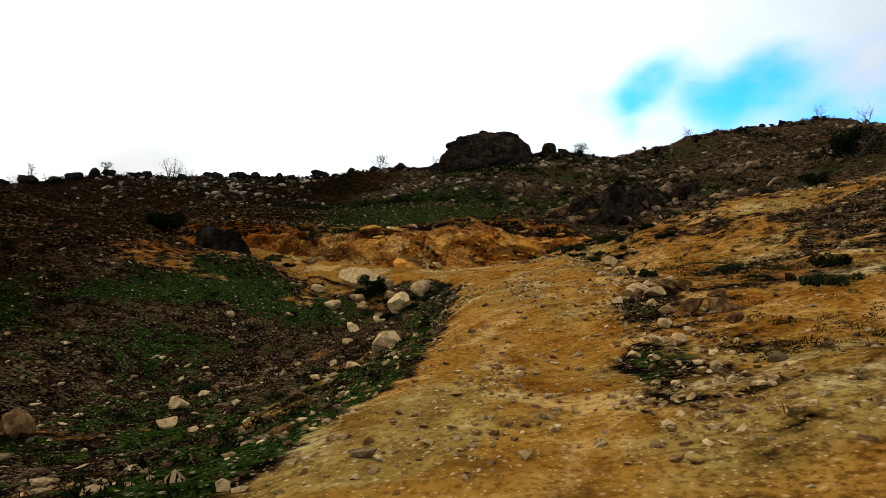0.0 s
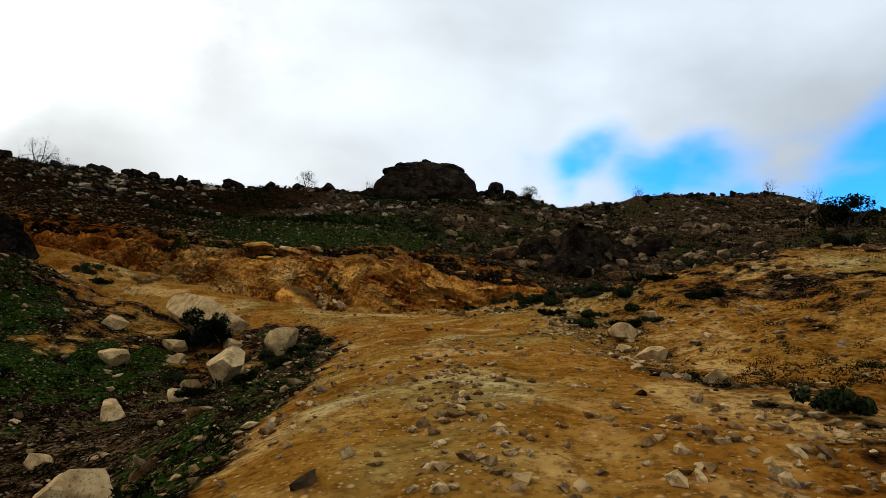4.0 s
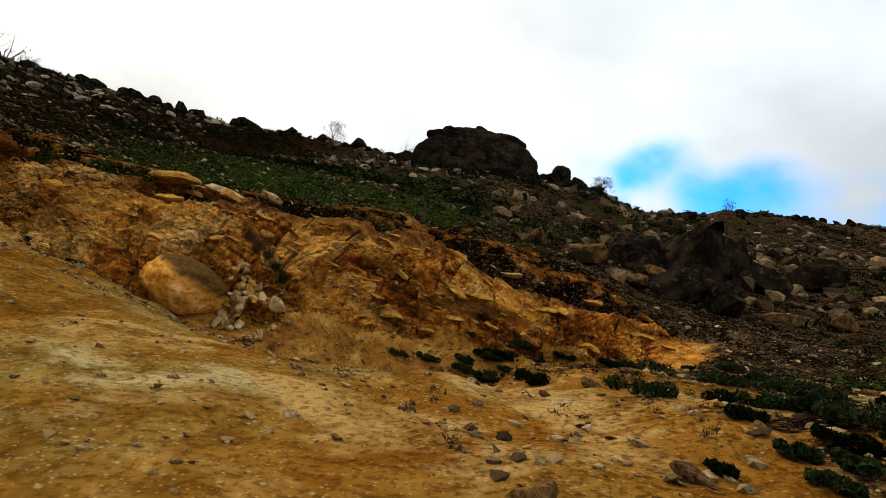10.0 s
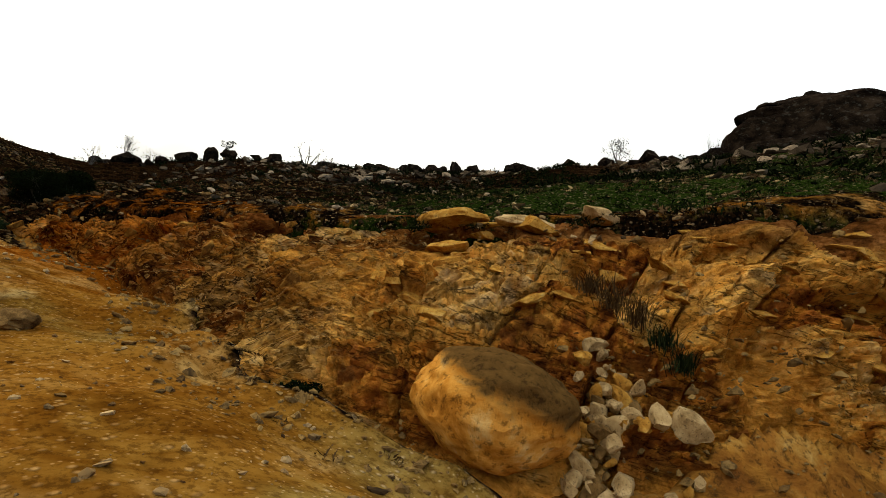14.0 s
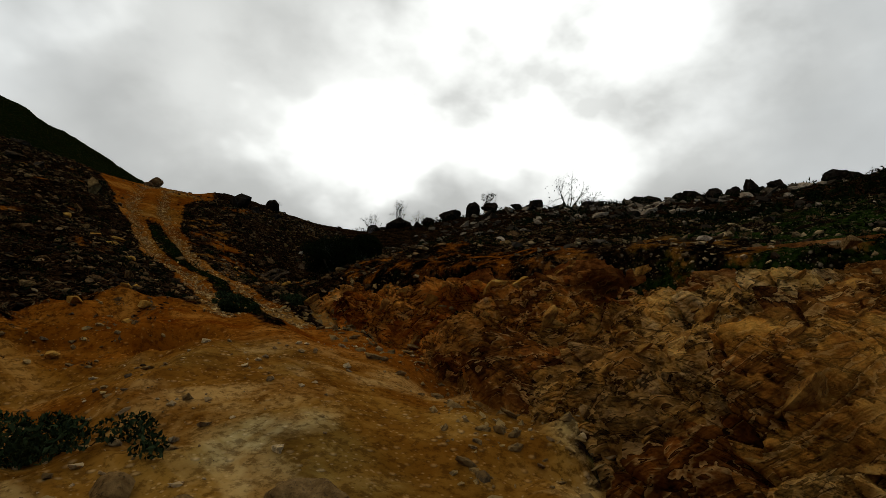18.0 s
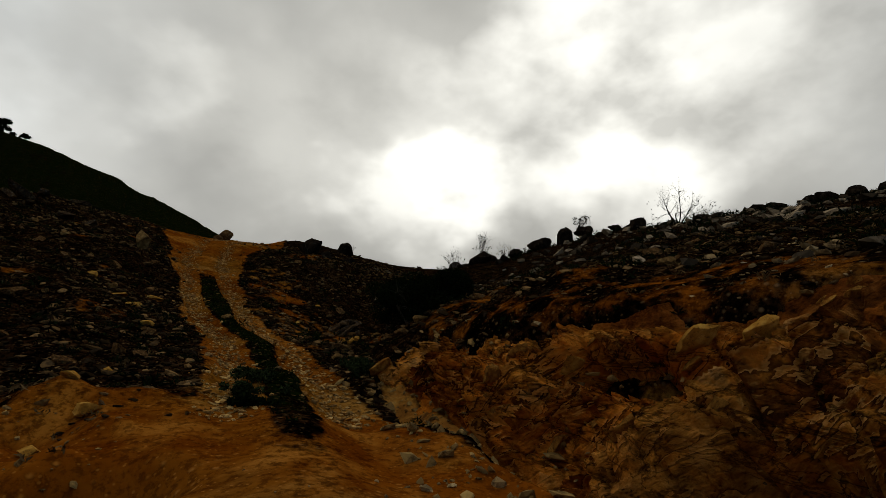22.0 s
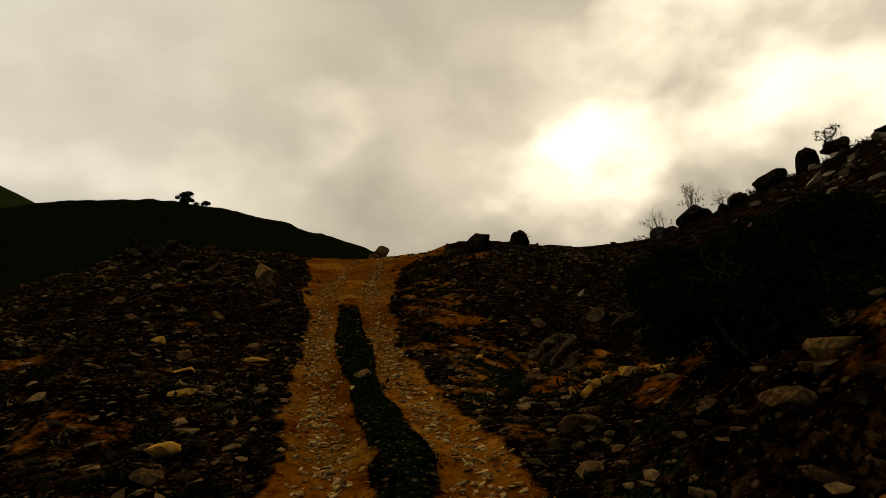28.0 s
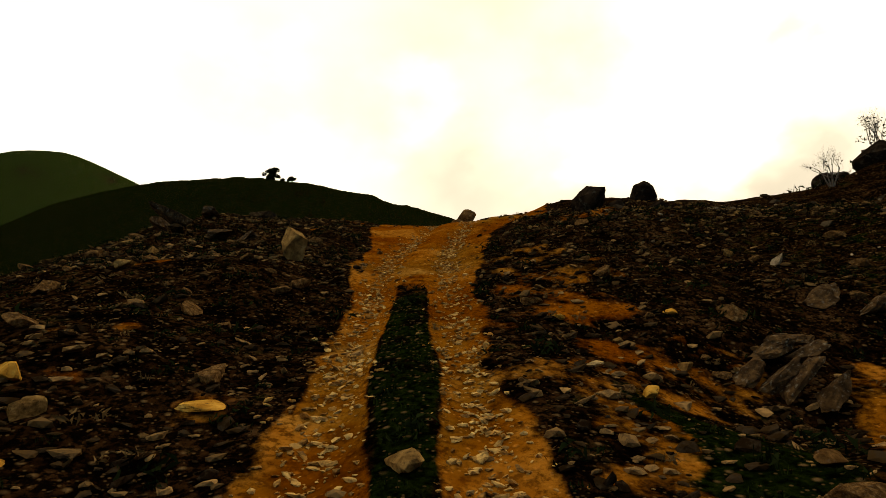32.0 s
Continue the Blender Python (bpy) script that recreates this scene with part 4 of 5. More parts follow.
rock("boulder", -5.0, 31.6, (3.9, 1.3, 1.4), PALE, "long pale slab sloping down to the track", -30, (0, 12), 0.22, 4, 6, 0.07)
for bx, by, bs in ((-5.51, 26.9, 0.9), (-3.76, 23.71, 0.75), (-2.77, 24.74, 0.6), (-7.27, 30.09, 0.9), (-3.17, 20.22, 0.5), (-5.68, 12.64, 0.6), (-5.21, 11.21, 0.5), (-3.12, 29.53, 0.7), (-4.33, 28.23, 0.55)):
    rock("boulder", bx, by, (bs, bs * 0.75, bs * 0.65), PALE, "pale weathered stone lying in dark herbs", bx * 70, (0, 0), 0.25, 3, 8, 0.10)
rock("boulder", -7.06, 9.16, (0.75, 0.6, 0.7), BROWN, "grey lichen-spotted stone in the grass", 10, (0, 0), 0.2, 3, 6, 0.14)
for bx, by, bs in ((7.21, 21.73, 0.7), (7.19, 20.36, 0.62), (6.9, 20.94, 0.35), (6.18, 12.95, 0.34), (5.77, 12.53, 0.52), (5.5, 12.24, 0.4), (5.88, 11.61, 0.5), (5.1, 11.87, 0.36), (5.55, 10.76, 0.34), (5.63, 10.04, 0.36), (5.34, 9.24, 0.36), (4.88, 8.23, 0.3), (5.07, 7.78, 0.42), (4.33, 7.6, 0.24), (4.47, 7.14, 0.22), (6.7, 15.21, 0.3), (6.62, 17.1, 0.4), (8.59, 23.6, 0.4)):
    rock("boulder", bx, by, (bs, bs * 0.75, bs * 0.6), PALE, "pale broken boulder on the rubble verge", bx * 150, (0, 0), 0.25, 3, 8, 0.10, group="boulders on the right verge")
for bx, by, bs in ((6.23, 11.83, 0.62), (6.51, 11.55, 0.45), (6.12, 9.94, 0.5), (6.47, 9.47, 0.55), (6.29, 8.55, 0.4), (6.89, 10.75, 0.4)):
    rock("boulder", bx, by, (bs, bs * 0.8, bs * 0.6), BROWN, "rough red-brown boulder on the rubble verge", bx * 210, (0, 10), 0.28, 3, 9, 0.12, group="boulders on the right verge")
for bx, by, bs in ((-2.76, 14.38, 0.32), (-3.21, 18.18, 0.4), (-2.23, 14.14, 0.26), (-1.2, 12.19, 0.34), (-1.73, 12.53, 0.3), (-4.73, 28.99, 0.9), (-3.08, 26.19, 0.6), (-8.96, 22.67, 0.6), (-4.55, 18.47, 0.3), (-4.07, 12.23, 0.3), (-5.87, 14.24, 0.35), (-0.68, 14.94, 0.3), (-2.39, 15.32, 0.25)):
    rock("boulder", bx, by, (bs, bs * 0.7, bs * 0.55), PALE, "pale broken stone lying in dark grass", bx * 150, (0, 8), 0.22, 3, 8, 0.10, group="stones on the grass verge")
rock("boulder", 15.49, 38.1, (1.0, 0.6, 0.5), PALE, "small pale boulder on green turf", 30)
rock("boulder", 22.28, 41.96, (2.6, 1.4, 1.3), BROWN, "brown slab jutting from the mound", -25, (0, 18), 0.3, 4)
rock("outcrop_rock", 23.95, 43.35, (2.2, 1.8, 1.9), DARK, "dark weathered rock on the mound", 10, level=4)
rock("outcrop_rock", -14.6, 33.5, (3.8, 2.4, 2.5), DARK, "dark lichen-specked rock above the grass verge", 10, (0, 0), 0.25, 4, 12, 0.28)
for bx, by, bs in ((14.93, 53.74, 5.6), (12.86, 49.04, 3.2), (14.16, 48.47, 2.6), (18.74, 57.44, 3.6), (11.83, 53.02, 3.0), (19.63, 54.53, 2.8), (22.63, 55.93, 3.2), (16.54, 53.44, 2.4)):
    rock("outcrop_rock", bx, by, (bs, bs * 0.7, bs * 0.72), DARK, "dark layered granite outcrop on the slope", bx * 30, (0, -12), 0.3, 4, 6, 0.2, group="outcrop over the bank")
for bx, by, bs in ((8.9, 50.16, 2.0), (10.82, 48.94, 1.8), (6.82, 49.83, 1.4), (14.06, 48.7, 2.0), (16.9, 48.88, 1.5), (19.37, 48.67, 1.7), (24.35, 49.36, 1.8), (12.83, 51.86, 1.5)):
    rock("fieldstone", bx, by, (bs, bs * 0.6, bs * 0.5), BROWN, "brown tilted slab on the stony slope", bx * 40, (8, -14), 0.3, 3, 8, 0.12, group="slabs under the outcrop")

# the tor on the ridge: rounded boulders heaped together
tor = tagged(new("rock_tor"), "dark rounded granite tor standing on the ridge", "rock outcrop")
tor.location = (2.6, 96.5, 23.7)
tor.scale = (1.28, 1.1, 1.02)
for k, (dx, dy, dz, sx, sy, sz) in enumerate(((1.4, 0, 3.0, 11.4, 7.4, 9.2), (-3.0, -0.6, 2.4, 5.8, 5.4, 7.0), (-2.6, -0.6, 5.0, 4.6, 3.8, 2.4), (-1.8, -0.3, 6.4, 3.4, 2.8, 1.5), (-0.6, -0.4, 6.9, 2.0, 1.8, 1.1), (0.5, -0.4, 7.4, 1.5, 1.4, 1.2), (2.4, -0.8, 6.4, 5.6, 3.6, 1.9), (5.0, -1.2, 2.0, 5.4, 4.6, 5.2), (-6.0, -1.4, 0.8, 2.6, 2.4, 2.6), (-7.6, -1.0, 0.6, 1.8, 1.6, 1.7), (-0.8, -3.0, 0.8, 7.0, 3.0, 3.4), (7.6, -1.0, 0.8, 2.6, 2.2, 2.2))):
    v, f = rock_shape(4, 500 + k, -1, 0.11)
    lo, hi = v.min(0), v.max(0)
    v = (v - (lo + hi) / 2) / (hi - lo)
    beds = np.abs(np.sin(v[:, 2] * (7 if sz > 3 else 3) + 1.4 * v[:, 0] + 0.5 * k))
    v[:, :2] *= (1 - 0.06 * (1 - beds) ** 3)[:, None]
    v = v * np.array((sx, sy, sz)) + np.array((dx, dy, dz))
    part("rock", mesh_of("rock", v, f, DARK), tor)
rock("boulder", 14.6, 97.5, (2.6, 2.4, 2.2), DARK, "dark round boulder beside the granite tor", 0, (0, 0), 0.1, 4, -1, 0.1)

# rocks of the skyline
rng = np.random.default_rng(7)
ridge_run = along(RIDGE, 1.25)
for k, p in enumerate(ridge_run):
    if fbm(np.array([p[0]]), np.array([p[1]]), 6.0, 2, 15)[0] < -0.05:
        continue
    bs = 0.7 + 1.3 * rng.random() ** 2
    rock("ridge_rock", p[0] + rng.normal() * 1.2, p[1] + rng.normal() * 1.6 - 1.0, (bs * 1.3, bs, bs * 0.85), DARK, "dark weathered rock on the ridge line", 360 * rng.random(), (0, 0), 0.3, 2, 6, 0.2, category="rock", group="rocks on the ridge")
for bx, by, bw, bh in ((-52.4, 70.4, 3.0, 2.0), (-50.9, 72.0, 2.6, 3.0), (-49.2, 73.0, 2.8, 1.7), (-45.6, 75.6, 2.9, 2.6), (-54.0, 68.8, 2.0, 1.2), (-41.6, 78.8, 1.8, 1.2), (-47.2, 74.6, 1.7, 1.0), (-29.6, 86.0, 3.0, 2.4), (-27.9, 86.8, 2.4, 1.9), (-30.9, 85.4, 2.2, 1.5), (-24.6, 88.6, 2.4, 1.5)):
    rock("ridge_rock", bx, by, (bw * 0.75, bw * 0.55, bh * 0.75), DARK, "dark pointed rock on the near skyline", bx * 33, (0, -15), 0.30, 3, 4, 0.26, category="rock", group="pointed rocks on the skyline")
for bx, by, bw, bh in ((-50.0, 48.8, 1.9, 1.4), (-49.4, 49.6, 1.0, 0.7), (-51.6, 51.7, 1.5, 1.2), (-49.2, 51.4, 0.8, 0.6), (-57.43, 43.8, 1.3, 1.2), (-56.79, 43.21, 0.8, 0.5)):
    rock("boulder", bx, by, (bw, bw * 0.8, bh), BROWN if by < 45 else DARK, "dark rounded boulder near the crest of the track", bx * 21, (0, 0), 0.30, 3, -1, 0.2)

# ---- the cut bank ----
rock("boulder", -3.6, 41.6, (2.3, 1.7, 1.6), CAPPED, "large smooth ochre boulder bedded in the bank", 12, (-8, 2), -0.02, 5, -3, 0.09)
rock("rock_ledge", -7.5, 46.95, (2.0, 1.9, 0.62), OCHRE, "rounded ochre slab overhanging the cut bank", 4, (4, -3), 0.0, 4, 1, 0.13, z=6.50, category="rock ledge")
rock("rock_ledge", -5.4, 46.75, (1.35, 1.4, 0.45), PALE, "pale flat slab overhanging the cut bank", -4, (4, 5), 0.0, 4, 4, 0.12, z=6.58, category="rock ledge")
rock("rock_ledge", -5.05, 46.46, (1.15, 1.1, 0.38), OCHRE, "ochre slab under the overhang", 12, (4, 10), 0.0, 4, 3, 0.08, z=6.38, category="rock ledge")
rock("rock_ledge", -3.73, 46.84, (0.9, 0.9, 0.35), PALE, "small pale slab on the bank edge", 30, (0, 0), 0.0, 3, 7, 0.08, z=6.8, category="rock ledge")
face_lo, face_hi = along(TOE, 0.6), along(BROW, 0.6)
rng = np.random.default_rng(21)
for k in range(70):
    s = rng.random()
    a, b = face_lo[int(s * (len(face_lo) - 1))], face_hi[int(s * (len(face_hi) - 1))]
    u = 0.12 + 0.8 * rng.random()
    bx, by = a[0] + (b[0] - a[0]) * u, a[1] + (b[1] - a[1]) * u
    west = bx < -7
    if bx > 11 or abs(bx + 2.75) < 1.5 and u < 0.5 or west and k % 3:
        continue
    big = 0.28 + (0.55 if not west else 0.2) * rng.random() ** 2
    heading = math.degrees(math.atan2(b[0] - a[0], -(b[1] - a[1]))) + 180 + rng.normal() * 18
    rock("rock_ledge", bx, by + 0.22, (big * 1.5, big * 1.1, big * (0.38 if not west else 0.5)), OCHRE if rng.random() < 0.95 else PALE,
         "ochre rock ledge breaking out of the cut bank", heading, (rng.normal() * 8, (-36 if west else 8) + rng.normal() * 8), 0.1, 3, 10, 0.10, z=(a[2] + (b[2] - a[2]) * u), category="rock ledge", group="ledges in the cut bank")
bpy.context.view_layer.update()


def bank_z(x, y):
    """Height of whatever lies on top at a place by the bank: the rock face or the ground."""
    hit, p, _, _ = cut_bank.ray_cast((x, y, 9.0), (0, 0, -1))
    return max(p[2], ground_z(x, y)) if hit else ground_z(x, y)


for k in range(150):
    u = rng.random() ** 0.75
    bx, by = -2.7 + 1.0 * u + rng.normal() * (0.12 + 0.35 * u), 43.2 - 1.3 * u + rng.normal() * 0.22
    bs = 0.05 + 0.26 * rng.random() ** 2.4
    rock("rubble_stone", bx, by, (bs * 1.6, bs, bs * 0.8), (PALE, EARTHROCK, PALE, OCHRE)[k % 4], "pale broken stone fallen from the bank", 360 * rng.random(), (rng.normal() * 30, rng.normal() * 30), 0.25, 2, 4, 0.08, z=bank_z(bx, by), category="stone", group="rubble at the foot of the bank")
# broken plates standing out of the face: dipping steeply in the west, nearly level in the east
for k in range(230):
    bx = -22.5 + 15.0 * rng.random() if k < 160 else -7.0 + 15.0 * rng.random()
    hit, p, _, _ = cut_bank.ray_cast((bx, 37.0, 3.6 + 3.2 * rng.random() + (0.12 * (-8 - bx) if bx < -8 else 0)), (0, 1, 0))
    if not hit or bx > -4.8 and bx < -1.2 and p[2] < 4.6:
        continue
    west = bx < -7.5
    big = 0.12 + 0.30 * rng.random() ** 2 if west else 0.22 + 0.45 * rng.random() ** 2
    rock("rock_ledge", bx, p[1] + (0.35 if west else 0.15) * big, (big * 1.5, big * 1.2, big * (0.32 + 0.2 * rng.random())), RUSTROCK if west else OCHRE, "broken ochre plate standing out of the cut bank",
         rng.normal() * 16, (12 + rng.normal() * 10, (-38 if west else 7) + rng.normal() * 10), 0.0, 3, 9, 0.13, z=p[2] - big * (0.45 if west else 0.2), category="rock ledge", group="plates in the cut bank")
rock("boulder", -1.27, 42.79, (0.5, 0.4, 0.45), PALE, "pale jagged stone at the bank foot", 40, (0, 20), 0.1, 3, 9)
rock("flat_stone", -10.2, 37.87, (1.05, 0.6, 0.42), EARTHROCK, "weathered brown block sunk in the track", 35, (6, 10), 0.3, 4, 7, 0.16, category="stone")
rock("flat_stone", -10.13, 38.81, (0.7, 0.6, 0.42), EARTHROCK, "rounded brown stone in the track", 0, (0, 0), 0.35, 4, 7, 0.16, category="stone")
rock("flat_stone", -9.83, 37.32, (0.7, 0.5, 0.35), EARTHROCK, "broken flagstone at the lower verge", 60, (8, 0), 0.2, 3, 8, 0.08, category="stone")
rock("flat_stone", -11.21, 37.67, (0.34, 0.3, 0.22), EARTHROCK, "broken pale flagstone at the lower verge", 10, (8, 0), 0.2, 3, 8, 0.08, category="stone")
rock("boulder", -15.33, 44.06, (0.62, 0.45, 0.4), PALE, "small white stone resting on the bank", 20, (0, 10), 0.05)
rock("boulder", -16.72, 44.39, (0.5, 0.4, 0.5), OCHRE, "ochre block standing out of the bank", 20, (0, 25), 0.2)
rock("boulder", -17.47, 44.86, (0.7, 0.5, 0.45), PALE, "pale stone at the top of the bank", 20)
rock("boulder", -18.17, 47.64, (0.4, 0.3, 0.22), EARTHROCK, "pale stone on the slope over the bank", 70)
for bx, by, bs in ((-18.95, 38.82, 0.42), (-19.75, 38.52, 0.3), (-18.07, 38.46, 0.34), (-21.02, 38.89, 0.3), (-18.49, 37.59, 0.42), (-16.91, 37.35, 0.34)):
    rock("boulder", bx, by, (bs * 0.8, bs * 0.6, bs * 0.4), OCHRE, "ochre stone on the spoil beside the track", bx * 31, group="stones on the spoil")
rock("boulder", -25.07, 43.64, (0.32, 0.26, 0.2), EARTHROCK, "brown stone beside the grassy gully", 30)

# ---- the western leg ----
rock("standing_stone", -39.4, 38.55, (0.8, 0.6, 0.95), EARTHROCK, "upright tan stone beside the stony track", 20, (4, 5), 0.15, 4, 8, 0.1)
rock("boulder", -30.84, 41.61, (0.46, 0.3, 0.18), EARTHROCK, "flat pale stone between the wheel tracks", 15, (0, 0), 0.25, 3)
for k, (bx, by, sx, sz, ti) in enumerate(((-42.22, 33.54, 2.4, 0.55, 28), (-43.01, 32.85, 1.7, 0.7, 20), (-41.44, 34.02, 1.4, 0.4, 12), (-44.14, 34.11, 1.6, 0.6, 15), (-49.3, 33.09, 1.3, 1.2, 0), (-48.21, 34.28, 1.6, 0.7, 10), (-40.64, 35.68, 1.6, 0.6, 14), (-39.94, 36.84, 1.3, 0.6, 10), (-45.4, 35.68, 1.5, 0.6, 8))):
    rock("fieldstone", bx - 3.6, by - 0.9, (sx * 0.85, sx * 0.42, sz * 0.6), LICHEN, "lichen-grey slab tilted on the rocky slope", 160 + 12 * k, (0, ti * 0.8), 0.3, 3, 9, 0.1, group="slabs on the rocky slope")
for k, (bx, by, dz, ln, wd, th, lift) in enumerate(((-32.47, 45.91, 0.0, 1.3, 0.55, 0.16, 38), (-32.24, 46.1, 0.08, 1.2, 0.5, 0.14, 42), (-32.69, 45.67, 0.0, 1.0, 0.5, 0.15, 30), (-32.99, 46.26, 0.25, 1.1, 0.6, 0.16, 12), (-33.33, 46.67, 0.3, 1.0, 0.6, 0.18, 8), (-32.77, 46.6, 0.35, 0.8, 0.5, 0.14, 20), (-32.01, 46.35, 0.1, 0.9, 0.45, 0.14, 48), (-35.3, 48.66, 0.0, 1.3, 0.6, 0.2, 28), (-34.69, 49.25, 0.1, 1.4, 0.6, 0.2, 30), (-33.94, 49.42, 0.1, 1.2, 0.5, 0.18, 34))):
    rock("fieldstone", bx - 1.5, by + 0.6, (ln * 0.72, wd * 0.85, th * 1.5), LICHEN, "dark lichened slab stacked aslant in the bank", 70 + 13 * (k % 4), (6 * (k % 3), -lift), 0.35, 4, 9, 0.22, z=ground_z(bx - 1.5, by + 0.6) + dz - 0.08, group="slabs stacked aslant")
for bx, by, sx, sz, mat, label in ((-30.5, 45.77, 0.26, 0.13, PALE, "small pale stone on the ochre wash"), (-29.89, 45.64, 0.42, 0.3, BROWN, "rough brown stone on the ochre wash"), (-28.21, 44.72, 0.34, 0.10, PALE, "flat pale stone beside a round ochre one"), (-28.03, 44.97, 0.32, 0.27, OCHRE, "round ochre boulder on bare earth"), (-28.25, 45.24, 0.27, 0.22, OCHRE, "round ochre boulder on bare earth"), (-28.43, 44.9, 0.22, 0.2, OCHRE, "small ochre stone on bare earth"), (-29.02, 45.44, 0.24, 0.12, PALE, "small pale stone on bare earth"), (-28.47, 45.56, 0.34, 0.12, PALE, "flat pale stone on bare earth"), (-30.85, 45.09, 0.4, 0.16, BROWN, "flat brown stone under the stacked slabs"), (-35.5, 43.92, 0.3, 0.15, OCHRE, "ochre stone on the red slope"), (-33.61, 43.95, 0.3, 0.10, PALE, "thin pale stone on the red slope"), (-32.97, 44.42, 0.35, 0.2, OCHRE, "ochre stone on the red slope"), (-32.1, 39.42, 0.8, 0.12, OCHRE, "flat ochre flagstone sunk in the verge"), (-30.25, 38.45, 0.7, 0.14, OCHRE, "flat ochre flagstone sunk in the verge"), (-28.55, 38.9, 0.5, 0.2, OCHRE, "ochre stone sunk in the verge"), (-26.37, 39.3, 0.5, 0.2, OCHRE, "ochre stone sunk in the verge"), (-31.83, 37.55, 0.4, 0.25, OCHRE, "ochre stone on the dark slope"), (-54.24, 52.54, 1.2, 0.9, DARK, "dark rounded boulder near the crest of the track")):
    rock("boulder", bx, by, (sx * 0.85, sx * 0.6, sz * 0.85), mat, label, bx * 77, (0, 5), 0.22, 3, 8, 0.13)
for k, (bx, by, bs) in enumerate(((-30.68, 45.87, 0.5), (-29.85, 45.79, 0.4), (-29.3, 46.29, 0.6), (-28.93, 45.73, 0.45), (-28.37, 46.43, 0.7), (-27.84, 45.7, 0.6), (-30.23, 46.76, 0.5), (-29.56, 44.93, 0.35), (-27.27, 46.7, 0.8), (-34.3, 45.42, 0.5), (-35.62, 45.86, 0.5), (-34.84, 44.66, 0.4))):
    rock("boulder", bx, by, (bs * 0.58, bs * 0.4, bs * 0.26), OCHRE if k % 2 == 0 else EARTHROCK, "loose ochre stone on the bare earth bank", bx * 57, (0, 0), 0.2, 3, 8, 0.13, group="stones on the earth bank")

# stones strewn over the slopes, each to be told apart
shapes = [rock_shape(3, 900 + k, 8, 0.14) for k in range(10)]
stone_meshes = [mesh_of("fieldstone", v * np.array((1.0, 0.72, 0.5)), f, BROWN if k % 5 else EARTHROCK, False, 28) for k, (v, f) in enumerate(shapes)]
rng = np.random.default_rng(33)
cand = np.c_[rng.uniform(-47, 22, 5200), rng.uniform(6, 54, 5200)]
cz, cd, cc, cg = land(cand[:, 0], cand[:, 1])
road_d = line_distance(ROAD, cand[:, 0], cand[:, 1])[0]
keep = (road_d > 2.2) & (road_d < 13) & (cc < 0.5) & (rng.random(len(cand)) < np.where(cand[:, 0] < -22, 0.42, 0.14))
for (x, y), z in list(zip(cand[keep], cz[keep]))[:290]:
    s = 0.12 + 0.20 * rng.random() ** 2.2
    if x < -4 and land([x], [y])[1][0] > 0.45:
        continue
    ob = new("fieldstone", stone_meshes[int(rng.integers(10))])
    ob.matrix_world = pose(x, y, z + s * 0.12, rng.normal() * 15, rng.normal() * 15, 360 * rng.random()) @ Matrix.Diagonal((s * 1.2, s * 1.2, s * 1.1, 1))
    tagged(ob, "weathered stone lying loose on the hillside", "stone", "stones strewn over the slopes")


def strew(name, label, mat, xy, z, size, level, seed, flat=0.6, category="stones"):
    """Thousands of small stones as one mesh."""
    rng = np.random.default_rng(seed)
    temps = [rock_shape(level, seed * 10 + k, 6, 0.15) for k in range(6)]
    V, F, n = [], [], 0
    for (x, y), zz, s in zip(xy, z, size):
        v, f = temps[int(rng.integers(6))]
        a = 6.283 * rng.random()
        c, q = math.cos(a), math.sin(a)
        w = v * np.array((s, s * (0.55 + 0.4 * rng.random()), s * flat * (0.6 + 0.6 * rng.random())))
        t = rng.normal() * 0.25
        w[:, 2] += w[:, 0] * t
        w = np.c_[w[:, 0] * c - w[:, 1] * q + x, w[:, 0] * q + w[:, 1] * c + y, w[:, 2] + zz + s * 0.1]
        V.append(w)
        F.append(f + n)
        n += len(w)
    ob = new(name, mesh_of(name, np.concatenate(V), np.concatenate(F), mat, flat=True))
    return tagged(ob, label, category, kind="stuff")


rng = np.random.default_rng(44)
xy = np.c_[rng.uniform(-52, 26, 190000), rng.uniform(2, 60, 190000)]
zz, dd, cc, gg = land(xy[:, 0], xy[:, 1])
rd = line_distance(ROAD, xy[:, 0], xy[:, 1])[0]
patch = 0.5 + 0.5 * fbm(xy[:, 0], xy[:, 1], 4.0, 3, 61)
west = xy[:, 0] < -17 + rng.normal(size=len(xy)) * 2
want = (rd < 20) * np.where(rd < np.where(xy[:, 0] < -18, 1.3, 2.2), 0.02, 1.0) * np.clip(patch, 0.05, 1) * np.where(xy[:, 0] < -20, 0.95, 0.42) * (1 - 0.5 * (gg > 0.6)) * (cc < 0.4) * np.where((xy[:, 0] < -1) & (xy[:, 1] < 24), 0.55, 1.0) * np.where((xy[:, 0] < -4) & (dd > 0.45), 0.25, 1.0)
pick = rng.random(len(xy)) < want
sizes = 0.03 + 0.16 * rng.random(len(xy)) ** np.where(west, 2.7, 3.2)
near = pick & ~west
strew("loose_stones", "loose pale and brown stones strewn over the hillside", RUBBLE, xy[near], zz[near], sizes[near], 1, 3, 0.5)
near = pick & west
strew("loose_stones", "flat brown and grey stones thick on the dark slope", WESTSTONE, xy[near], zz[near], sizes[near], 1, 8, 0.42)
xy = np.c_[rng.uniform(-64, 12, 90000), rng.uniform(3, 50, 90000)]
rd, _, _ = line_distance(ROAD, xy[:, 0], xy[:, 1])
